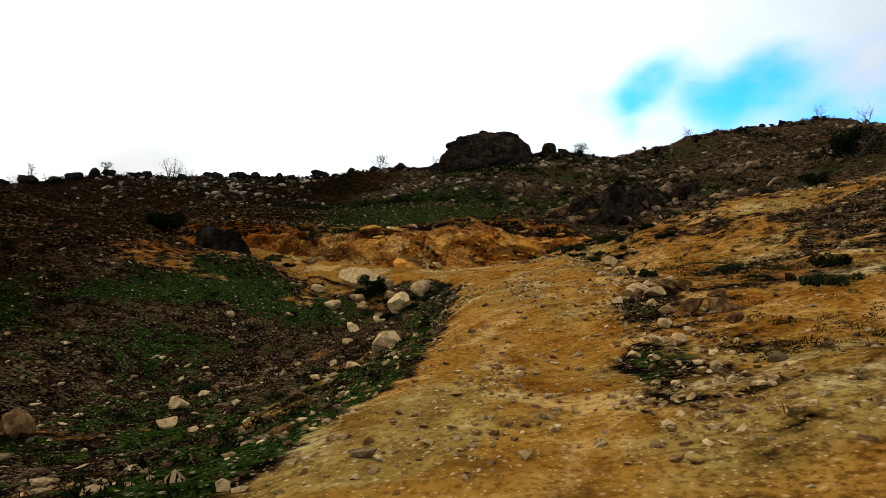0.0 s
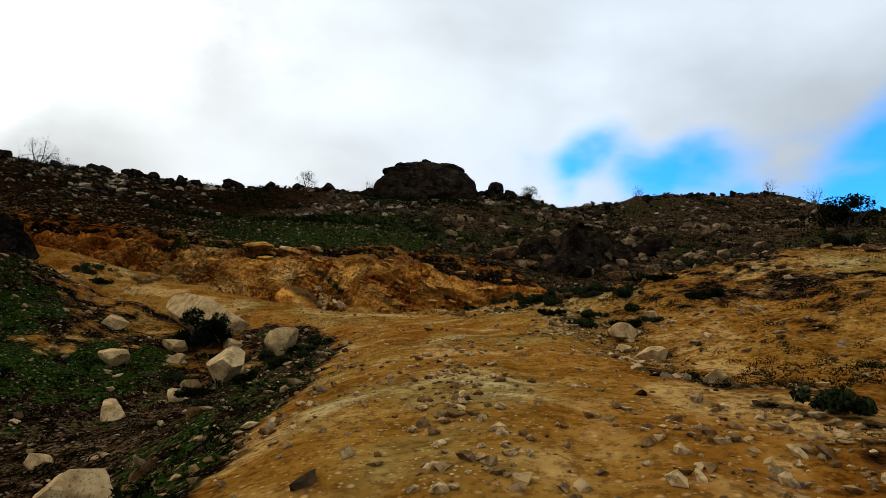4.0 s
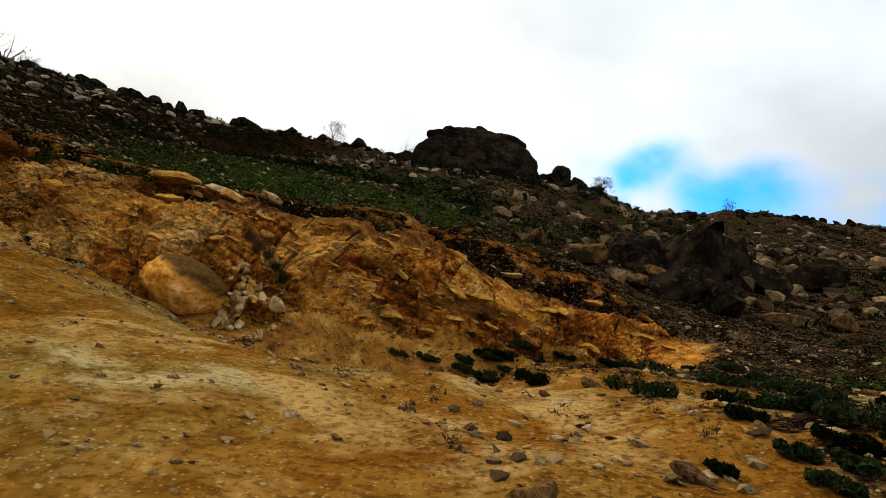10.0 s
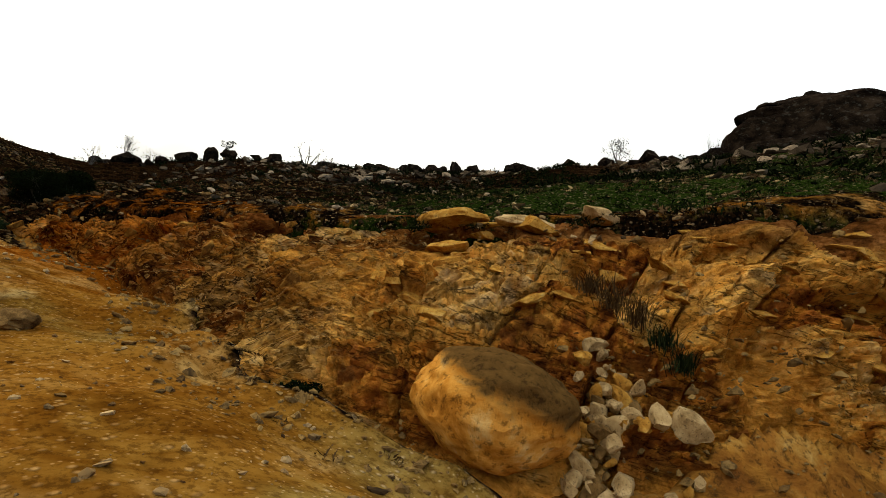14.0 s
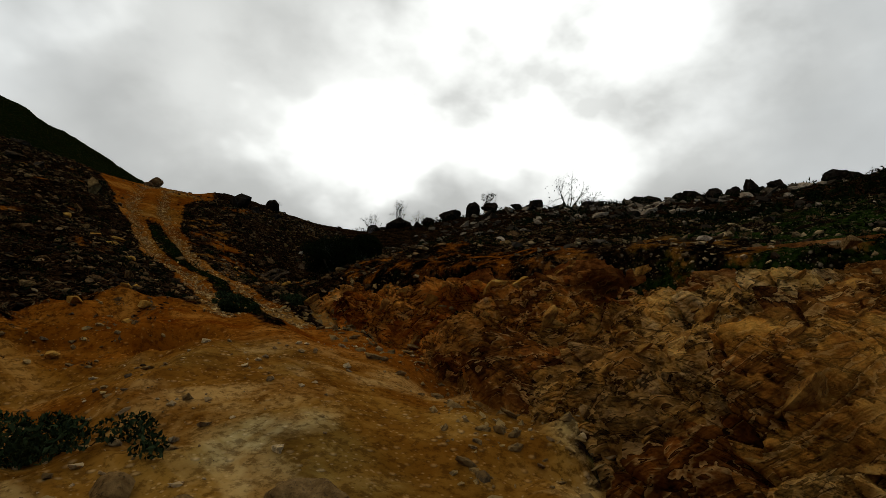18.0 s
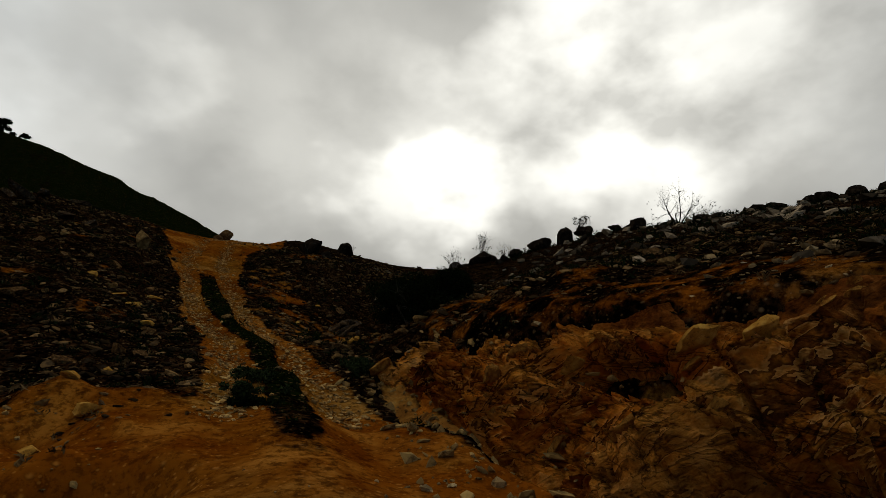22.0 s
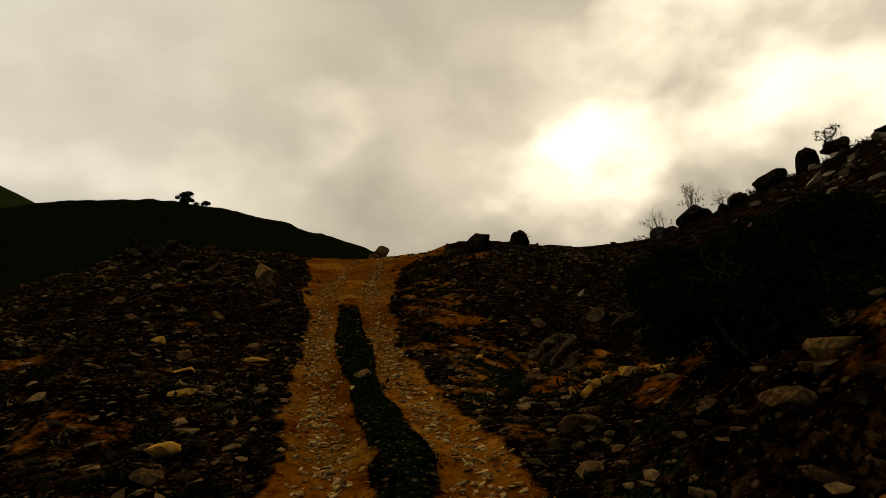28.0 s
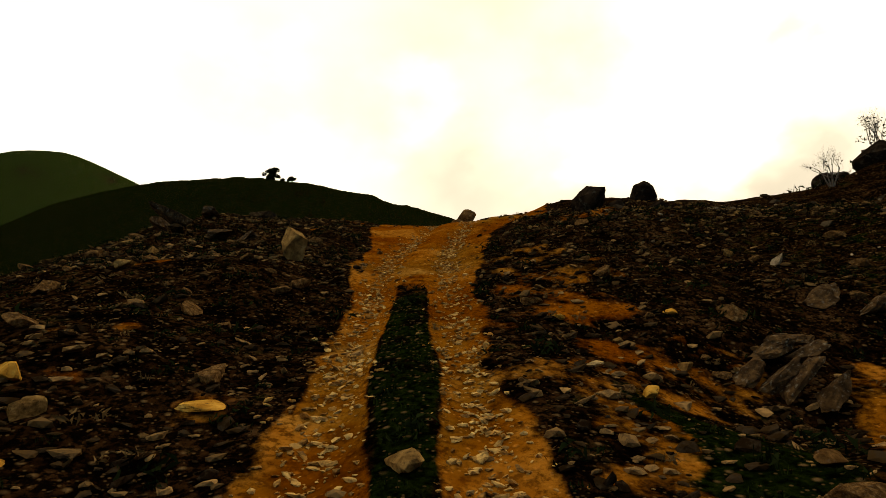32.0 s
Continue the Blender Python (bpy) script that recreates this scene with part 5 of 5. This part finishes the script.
lane = np.where(xy[:, 0] < -18, np.exp(-((rd - 0.8) / 0.30) ** 2), 0.55 * (rd < 3.2) * np.clip(0.35 + 1.3 * fbm(xy[:, 0], xy[:, 1], 1.8, 3, 63) + 0.5 * (xy[:, 1] < 18), 0.06, 1))
xy = xy[(rng.random(len(xy)) < lane * 0.9) & (xy[:, 0] > -16)]
bed = np.c_[rng.uniform(-2, 8, 26000), rng.uniform(3, 24, 26000)]
rd, sd, _ = line_distance(ROAD, bed[:, 0], bed[:, 1])
stony = np.exp(-((rd * sd - 0.25) / 0.45) ** 2) + np.exp(-((rd * sd + 2.2) / 0.9) ** 2)
bed = bed[rng.random(len(bed)) < 0.55 * stony * np.clip(0.5 + 1.2 * fbm(bed[:, 0], bed[:, 1], 1.5, 3, 65), 0.05, 1)]
xy = np.concatenate([xy, bed])
leg = np.c_[rng.uniform(-64, -18.5, 90000), rng.uniform(38.5, 48, 90000)]
rd = line_distance(ROAD, leg[:, 0], leg[:, 1])[0]
leg = leg[rng.random(len(leg)) < np.exp(-((rd - 0.8) / 0.30) ** 2) * np.where(leg[:, 0] > -45, 0.8, 0.4)]
xy = np.concatenate([xy, leg])
zz = land(xy[:, 0], xy[:, 1])[0]
sizes = np.where(xy[:, 0] < -18, 0.022 + 0.075 * rng.random(len(xy)) ** 2.2, np.where(xy[:, 1] < 24, 0.022 + 0.10 * rng.random(len(xy)) ** 2.6, 0.014 + 0.10 * rng.random(len(xy)) ** 4))
far_leg = xy[:, 0] < -16
strew("track_pebbles", "pale angular pebbles worn out of the track", PEBBLE, xy[~far_leg], zz[~far_leg], sizes[~far_leg], 1, 4)
strew("track_pebbles", "ochre and pale stones packed in the wheel tracks", WESTPEBBLE, xy[far_leg], zz[far_leg], sizes[far_leg], 1, 14, 0.5)
xy = np.c_[rng.uniform(-22, 12, 16000), rng.uniform(37, 49, 16000)]
zz, dd, cc, gg = land(xy[:, 0], xy[:, 1])
toe_d = line_distance(TOE, xy[:, 0], xy[:, 1])[0]
pick = rng.random(len(xy)) < 0.5 * (cc > 0.3) * 0.5 + 0.5 * (toe_d < 1.2)
strew("bank_scree", "ochre scree on the cut bank and along its foot", CLOD, xy[pick], zz[pick], 0.03 + 0.13 * rng.random(pick.sum()) ** 3, 1, 5)
xy = np.c_[rng.uniform(-90, 95, 30000), rng.uniform(44, 125, 30000)]
zz, dd, cc, gg = land(xy[:, 0], xy[:, 1])
patch = fbm(xy[:, 0], xy[:, 1], 9.0, 3, 67)
pick = (rng.random(len(xy)) < np.clip(0.4 + 0.6 * patch, 0, 1)) & (xy[:, 1] > 47) & ~((np.abs(xy[:, 0]) < 16) & (xy[:, 1] < 57) & (rng.random(len(xy)) < 0.75))
strew("hillside_rocks", "grey and brown rocks covering the upper hillside", HILLSTONE, xy[pick], zz[pick], (0.12 + 0.7 * rng.random(pick.sum()) ** 4) * np.where(xy[pick][:, 1] < 64, 0.5, 1.0), 1, 6)
xy = np.c_[rng.uniform(5, 48, 5000), rng.uniform(46, 84, 5000)]
zz, dd, cc, gg = land(xy[:, 0], xy[:, 1])
pick = (rng.random(len(xy)) < np.clip(0.16 + 0.6 * fbm(xy[:, 0], xy[:, 1], 7.0, 3, 151), 0, 0.5)) & (xy[:, 1] > 48 + 0.1 * xy[:, 0]) & (cc < 0.2)
strew("slope_rocks", "dark and brown rocks lying thick round the outcrop", SLOPESTONE, xy[pick], zz[pick], 0.2 + 0.75 * rng.random(pick.sum()) ** 2.2, 1, 26, 0.7)


# ---- plants ----
def leaf_cloud(centres, radii, count, leaf, seed, up=0.0):
    """Many small folded leaves through a set of clumps."""
    rng = np.random.default_rng(seed)
    w = np.array(radii) ** 2
    idx = rng.choice(len(centres), count, p=w / w.sum())
    d = rng.normal(size=(count, 3))
    d /= np.linalg.norm(d, axis=1)[:, None]
    r = np.array(radii)[idx] * (0.35 + 0.65 * rng.random(count) ** 0.5)
    c = np.array(centres)[idx] + d * r[:, None] * np.array((1, 1, 0.8))
    a = rng.normal(size=(count, 3)) + np.array((0, 0, up))
    a /= np.linalg.norm(a, axis=1)[:, None]
    b = np.cross(a, rng.normal(size=(count, 3)))
    b /= np.linalg.norm(b, axis=1)[:, None]
    s = leaf * (0.6 + 0.8 * rng.random(count))[:, None]
    n = np.cross(a, b)
    V = np.stack([c - a * s, c + b * s * 0.45 + n * s * 0.15, c + a * s, c - b * s * 0.45 + n * s * 0.15], 1).reshape(-1, 3)
    i = np.arange(count)[:, None] * 4
    F = np.concatenate([i + np.array((0, 1, 2)), i + np.array((0, 2, 3))])
    return V, F


def tube(p, q, r0, r1, V, F, sides=5):
    p, q = np.array(p, float), np.array(q, float)
    d = q - p
    d = d / (np.linalg.norm(d) + 1e-9)
    a = np.cross(d, (0.3, 0.9, 0.2))
    a /= np.linalg.norm(a)
    b = np.cross(d, a)
    base = len(V)
    for c, r in ((p, r0), (q, r1)):
        for k in range(sides):
            t = 6.2832 * k / sides
            V.append(c + (a * math.cos(t) + b * math.sin(t)) * r)
    for k in range(sides):
        m = (k + 1) % sides
        F.append((base + k, base + m, base + sides + m))
        F.append((base + k, base + sides + m, base + sides + k))


def limbs(rng, p, d, length, r, depth, V, F, tips):
    p = np.array(p, float)
    for k in range(3):
        q = p + d * length / 3
        tube(p, q, r, r * 0.82, V, F, 5 if depth > 1 else 3)
        p, r = q, r * 0.82
        d = d + rng.normal(size=3) * 0.16
        d /= np.linalg.norm(d)
        if depth > 0 and k > 0:
            for _ in range(2):
                e = d + rng.normal(size=3) * 0.6 + np.array((0, 0, 0.15))
                limbs(rng, p, e / np.linalg.norm(e), length * (0.55 + 0.2 * rng.random()), r * 0.62, depth - 1, V, F, tips)
    tips.append(p)


def shrub(name, x, y, w, h, label, leaves=0, leaf=0.06, mat=None, seed=0, depth=3, stems=4, category="shrub", group=""):
    """A woody shrub: stems and twigs, with or without leaves."""
    rng = np.random.default_rng(seed + 77)
    top = tagged(new(name), label, category, group)
    top.location = (x, y, ground_z(x, y) - 0.03)
    grown, tips = [], []
    for k in range(stems):
        V, F = [], []
        a = 6.283 * (k + rng.random()) / stems
        d = np.array((math.cos(a) * w / h * 0.55, math.sin(a) * w / h * 0.55, 1.0))
        limbs(rng, (math.cos(a) * 0.06 * w, math.sin(a) * 0.06 * w, 0), d / np.linalg.norm(d), h * 0.52, 0.022 * h + 0.008, depth, V, F, tips)
        grown.append((np.array(V), F))
    high = max(V[:, 2].max() for V, F in grown)
    wide = max(np.abs(V[:, :2]).max() for V, F in grown)
    for V, F in grown:
        V = V * np.array((0.5 * w / max(wide, 0.1), 0.5 * w / max(wide, 0.1), h / max(high, 0.1)))
        part("stem", mesh_of("stem", V, F, TWIG), top)
    if leaves:
        n = 26
        c = np.c_[rng.normal(size=n) * w * 0.24, rng.normal(size=n) * w * 0.24, h * (0.16 + 0.66 * rng.random(n))]
        c[:, :2] *= (1.15 - 0.6 * (c[:, 2:] / h))
        V, F = leaf_cloud(c, w * (0.10 + 0.10 * rng.random(n)), leaves, leaf, seed)
        V[:, 2] = np.maximum(V[:, 2], 0.0)
        part("crown", mesh_of("crown", V, F, mat, True), top)
    return top


shrub("evergreen_bush", -25.7, 46.5, 3.2, 1.15, "large dark evergreen bush above the end of the cut bank", 76000, 0.036, LEAF_DARK, 1, 3, 6, "bush")
shrub("evergreen_bush", -24.8, 45.6, 2.6, 1.15, "low dark evergreen bush at the foot of a larger one", 26000, 0.034, LEAF_DARK, 3, 2, 5, "bush")
shrub("bush", -3.9, 29.3, 1.9, 1.4, "dark green bush growing by the pale blocks", 4200, 0.06, LEAF_DARK, 4, 2, 5, "bush")
shrub("bush", -16.37, 38.9, 0.7, 0.4, "low dark bush in a hollow of the spoil", 2000, 0.04, LEAF_DARK, 5, 2, 5, "bush")
shrub("bush", 24.05, 36.65, 2.2, 1.3, "dark bush on the stony mound", 2000, 0.07, LEAF_DARK, 6, 2, 5, "bush")
shrub("bush", 36.63, 51.9, 5.0, 3.0, "dark bush on the eastern hillside", 3000, 0.12, LEAF_DARK, 7, 2, 5, "bush")
for k, (x, y, w, h, lv) in enumerate(((-15.1, 96.5, 3.6, 3.0, 500), (-5.6, 97.4, 3.4, 3.6, 0), (19.9, 97.6, 3.2, 2.4, 900), (45.9, 117.4, 3.2, 3.0, 250), (67.8, 109.2, 3.4, 3.6, 60), (73.6, 105.0, 4.4, 4.6, 60),
                                      (-54.6, 65.6, 1.9, 3.2, 120), (-54.0, 67.6, 2.6, 1.8, 40), (-49.6, 73.2, 1.5, 2.6, 350), (-43.0, 77.6, 4.6, 3.8, 60), (-41.0, 78.6, 2.6, 1.7, 30), (-62.0, 55.2, 1.6, 1.4, 0), (-56.0, 53.5, 1.2, 1.0, 0),
                                      (-53.6, 62.0, 2.4, 2.3, 20), (-131.6, 11.0, 2.9, 2.6, 3400), (-131.6, 14.8, 1.6, 1.3, 1200), (-46.0, 84.0, 3.0, 2.4, 100))):
    shrub("shrub", x, y, w, h, "sparse leafy shrub on the skyline" if lv > 200 else "bare twiggy shrub on the skyline", lv, 0.09 if lv < 1200 else 0.16, LEAF_DARK, 20 + k, 3, 5, group="shrubs on the skyline")
rng = np.random.default_rng(55)
verge_herbs = [(6.4 + 4.5 * rng.random() + 0.06 * t, 24 + t, 0.5 + 0.6 * rng.random()) for t in np.linspace(0, 18, 30)]
verge_herbs += [(-3.6 + 3.9 * rng.random(), 21.5 + 8 * rng.random(), 0.5 + 0.6 * rng.random()) for _ in range(16)]
verge_herbs += [(4.4 + u * 5.6, 45.0 - 1.2 * u + 0.25 * rng.normal(), 0.5 + 0.5 * rng.random()) for u in rng.random(28)]
verge_herbs += [(6.2 + 5.5 * rng.random(), 23 + 12 * rng.random(), 0.35 + 0.3 * rng.random()) for _ in range(34)]
for k, (x, y, w) in enumerate((*verge_herbs, (-3.09, 28.58, 1.1), (-3.65, 26.63, 1.2), (-0.91, 26.69, 0.8), (-0.45, 25.64, 0.7), (-1.73, 25.31, 0.9), (6.72, 34.66, 1.2), (5.56, 37.25, 1.1), (8.45, 32.13, 1.4), (9.4, 30.31, 1.1), (8.63, 27.86, 1.0), (6.64, 28.89, 1.5), (10.03, 35.95, 1.2), (6.08, 43.38, 1.2), (3.34, 45.28, 1.0), (4.6, 44.9, 0.9), (5.45, 44.28, 1.0), (6.93, 43.67, 1.1), (7.75, 43.82, 1.2), (8.58, 43.22, 1.0), (2.32, 44.88, 0.9), (-6.76, 41.05, 1.0), (-6.16, 40.67, 0.8), (-12.13, 37.53, 1.3), (-12.6, 37.12, 1.0), (-16.76, 38.79, 1.0), (-21.14, 41.03, 0.9), (-20.25, 40.82, 0.8), (-19.45, 40.72, 0.7), (-22.85, 43.51, 1.1), (-23.53, 43.73, 1.0), (7.96, 43.44, 1.3), (9.86, 42.58, 1.1), (11.55, 39.49, 1.2),
                                (-10.89, 35.6, 1.2), (-11.98, 36.15, 0.9), (12.43, 28.6, 1.0), (7.8, 23.13, 0.8), (6.59, 15.19, 0.8), (9.24, 15.52, 0.9), (9.93, 11.81, 1.2), (8.58, 9.65, 0.9), (-6.83, 16, 0.8))):
    r = np.random.default_rng(60 + k)
    w = w * 0.78
    c = np.c_[r.normal(size=14) * w * 0.26, r.normal(size=14) * w * 0.26, w * 0.06 + w * 0.16 * r.random(14)]
    V, F = leaf_cloud(c, w * (0.10 + 0.10 * r.random(14)), 1700, 0.032, 60 + k, 0.8)
    V[:, 2] = np.maximum(V[:, 2], -0.02)
    ob = new("herb_bush", mesh_of("herb_bush", V, F, LEAF_DARK if k % 3 == 0 else LEAF_HERB, True))
    ob.location = (x, y, ground_z(x, y))
    tagged(ob, "low grey-green herb bush on bare earth", "bush", "herb bushes beside the track")


def tufts(name, label, mat, xy, z, size, seed, blades=7, lean=0.7, category="grass"):
    rng = np.random.default_rng(seed)
    n = len(xy)
    idx = np.repeat(np.arange(n), blades)
    a = rng.random(len(idx)) * 6.283
    s = np.asarray(size)[idx] * (0.5 + 0.8 * rng.random(len(idx)))
    o = rng.normal(size=(len(idx), 2)) * (np.asarray(size)[idx] * 0.45)[:, None]
    p = np.c_[xy[idx] + o, z[idx] - 0.02]
    d = np.c_[np.cos(a) * lean * rng.random(len(idx)), np.sin(a) * lean * rng.random(len(idx)), np.ones(len(idx))]
    w = np.c_[-np.sin(a), np.cos(a), np.zeros(len(idx))] * (s * 0.13)[:, None]
    V = np.stack([p - w, p + w, p + d * s[:, None]], 1).reshape(-1, 3)
    F = np.arange(len(idx) * 3).reshape(-1, 3)
    return tagged(new(name, mesh_of(name, V, F, mat, True)), label, category, kind="stuff")


def cushions(name, label, mat, xy, z, size, seed, leaves=10, leaf=0.35, category="scrub"):
    """Low cushion plants, each a clump of small leaves."""
    rng = np.random.default_rng(seed)
    idx = np.repeat(np.arange(len(xy)), leaves)
    n = len(idx)
    s = np.asarray(size)[idx]
    d = rng.normal(size=(n, 3))
    d /= np.linalg.norm(d, axis=1)[:, None]
    d[:, 2] = np.abs(d[:, 2]) * 0.7
    c = np.c_[xy[idx], z[idx]] + d * (s * (0.3 + 0.7 * rng.random(n)))[:, None]
    a = rng.normal(size=(n, 3))
    a /= np.linalg.norm(a, axis=1)[:, None]
    b = np.cross(a, rng.normal(size=(n, 3)))
    b /= np.linalg.norm(b, axis=1)[:, None]
    k = (s * leaf * (0.6 + 0.8 * rng.random(n)))[:, None]
    V = np.stack([c - a * k, c + b * k * 0.5, c + a * k], 1).reshape(-1, 3)
    return tagged(new(name, mesh_of(name, V, np.arange(n * 3).reshape(-1, 3), mat, True)), label, category, kind="stuff")


xy = np.c_[rng.uniform(-50, 26, 90000), rng.uniform(3, 60, 90000)]
zz, dd, cc, gg = land(xy[:, 0], xy[:, 1])
rd = line_distance(ROAD, xy[:, 0], xy[:, 1])[0]
near = (rd < 24) & (cc < 0.3) & (dd < 0.35)
pick = near & (rng.random(len(xy)) < np.clip((gg - 0.3) * 1.3, 0.03, 0.8))
tufts("grass", "short green turf between the stones", LEAF_GRASS, xy[pick], zz[pick], 0.03 + 0.05 * rng.random(pick.sum()), 8, 9)
pick = near & (rng.random(len(xy)) < 0.11)
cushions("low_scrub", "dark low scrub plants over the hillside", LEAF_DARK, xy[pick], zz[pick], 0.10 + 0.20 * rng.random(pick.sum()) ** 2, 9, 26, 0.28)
pick = (rd < 24) & (cc < 0.8) & (rd > 2.2) & (rng.random(len(xy)) < 0.05)
cushions("dry_stalks", "dry brown stalks among the stones", LEAF_DRY, xy[pick], zz[pick], 0.06 + 0.12 * rng.random(pick.sum()), 10, 16, 0.35, "dry grass")
xy = np.c_[rng.uniform(-75, 70, 26000), rng.uniform(46, 112, 26000)]
zz, dd, cc, gg = land(xy[:, 0], xy[:, 1])
pick = (rng.random(len(xy)) < np.clip(0.25 + 0.8 * fbm(xy[:, 0], xy[:, 1], 6.0, 3, 91), 0.02, 0.8)) & (line_distance(ROAD, xy[:, 0], xy[:, 1])[0] > 18)
cushions("hillside_scrub", "dark cushion scrub over the upper hillside", LEAF_DARK, xy[pick], zz[pick], 0.2 + 0.7 * rng.random(pick.sum()) ** 3, 12, 26, 0.25)


# dry grass hanging in the hollow over the ochre boulder
for x, y, z, s, mat, label in ((-2.62, 43.85, 4.7, 0.34, LEAF_DRY, "tuft of dry grass on the cut bank"), (-2.21, 43.69, 4.5, 0.30, LEAF_DRY, "tuft of dry grass on the cut bank"), (-1.79, 43.47, 4.15, 0.26, LEAF_HERB, "green tuft of herbs on the cut bank"), (-1.43, 43.24, 3.85, 0.24, LEAF_HERB, "green tuft of herbs on the cut bank"), (-3.03, 43.89, 4.95, 0.24, LEAF_DRY, "tuft of dry grass on the cut bank")):
    r = np.random.default_rng(int(1000 - 10 * x))
    n = 160
    a = r.random(n) * 6.283
    h = s * (0.7 + 0.9 * r.random(n))
    p = np.c_[r.normal(size=(n, 2)) * s * 0.35, r.normal(size=n) * s * 0.2]
    d = np.c_[np.cos(a) * 0.5, np.sin(a) * 0.5 - 0.25, np.ones(n)] * h[:, None]
    w = np.c_[-np.sin(a), np.cos(a), np.zeros(n)] * 0.007
    V = np.stack([p - w, p + w, p + d * 0.55 + w * 0.8, p + d * 0.55 - w * 0.8, p + d * np.array((1.5, 1.5, 0.9))], 1).reshape(-1, 3)
    i = np.arange(n)[:, None] * 5
    F = np.concatenate([i + np.array((0, 1, 2)), i + np.array((0, 2, 3)), i + np.array((3, 2, 4))])
    ob = new("grass_tuft", mesh_of("grass_tuft", V, F, mat, True))
    ob.location = (x, y - 0.1, z)
    tagged(ob, label, "grass")

rng = np.random.default_rng(71)
xy = np.c_[rng.uniform(-24, 3, 30000), rng.uniform(33, 45, 30000)]
zz, dd, cc, gg = land(xy[:, 0], xy[:, 1])
rd = line_distance(ROAD, xy[:, 0], xy[:, 1])[0]
pick = (dd > 0.5) & (cc < 0.3) & (rng.random(len(xy)) < np.where(rd > 1.7, 0.16, 0.02) * np.clip(0.4 + 1.4 * fbm(xy[:, 0], xy[:, 1], 1.7, 3, 73), 0.03, 1))
strew("earth_clods", "ochre clods and stones crumbled over the track", CLOD, xy[pick], zz[pick], 0.02 + 0.10 * rng.random(pick.sum()) ** 3, 1, 15, 0.5)
xy = np.c_[rng.uniform(5.5, 22, 16000), rng.uniform(6, 42, 16000)]
zz, dd, cc, gg = land(xy[:, 0], xy[:, 1])
rd = line_distance(ROAD, xy[:, 0], xy[:, 1])[0]
pick = (rd > 2.6) & (dd > 0.3) & (cc < 0.3) & (rng.random(len(xy)) < np.clip(0.30 + 0.9 * fbm(xy[:, 0], xy[:, 1], 2.2, 3, 79), 0.02, 0.8))
cushions("verge_scrub", "small dark plants dotted over the ochre mound", LEAF_DARK, xy[pick], zz[pick], 0.06 + 0.17 * rng.random(pick.sum()) ** 2, 16, 40, 0.15)
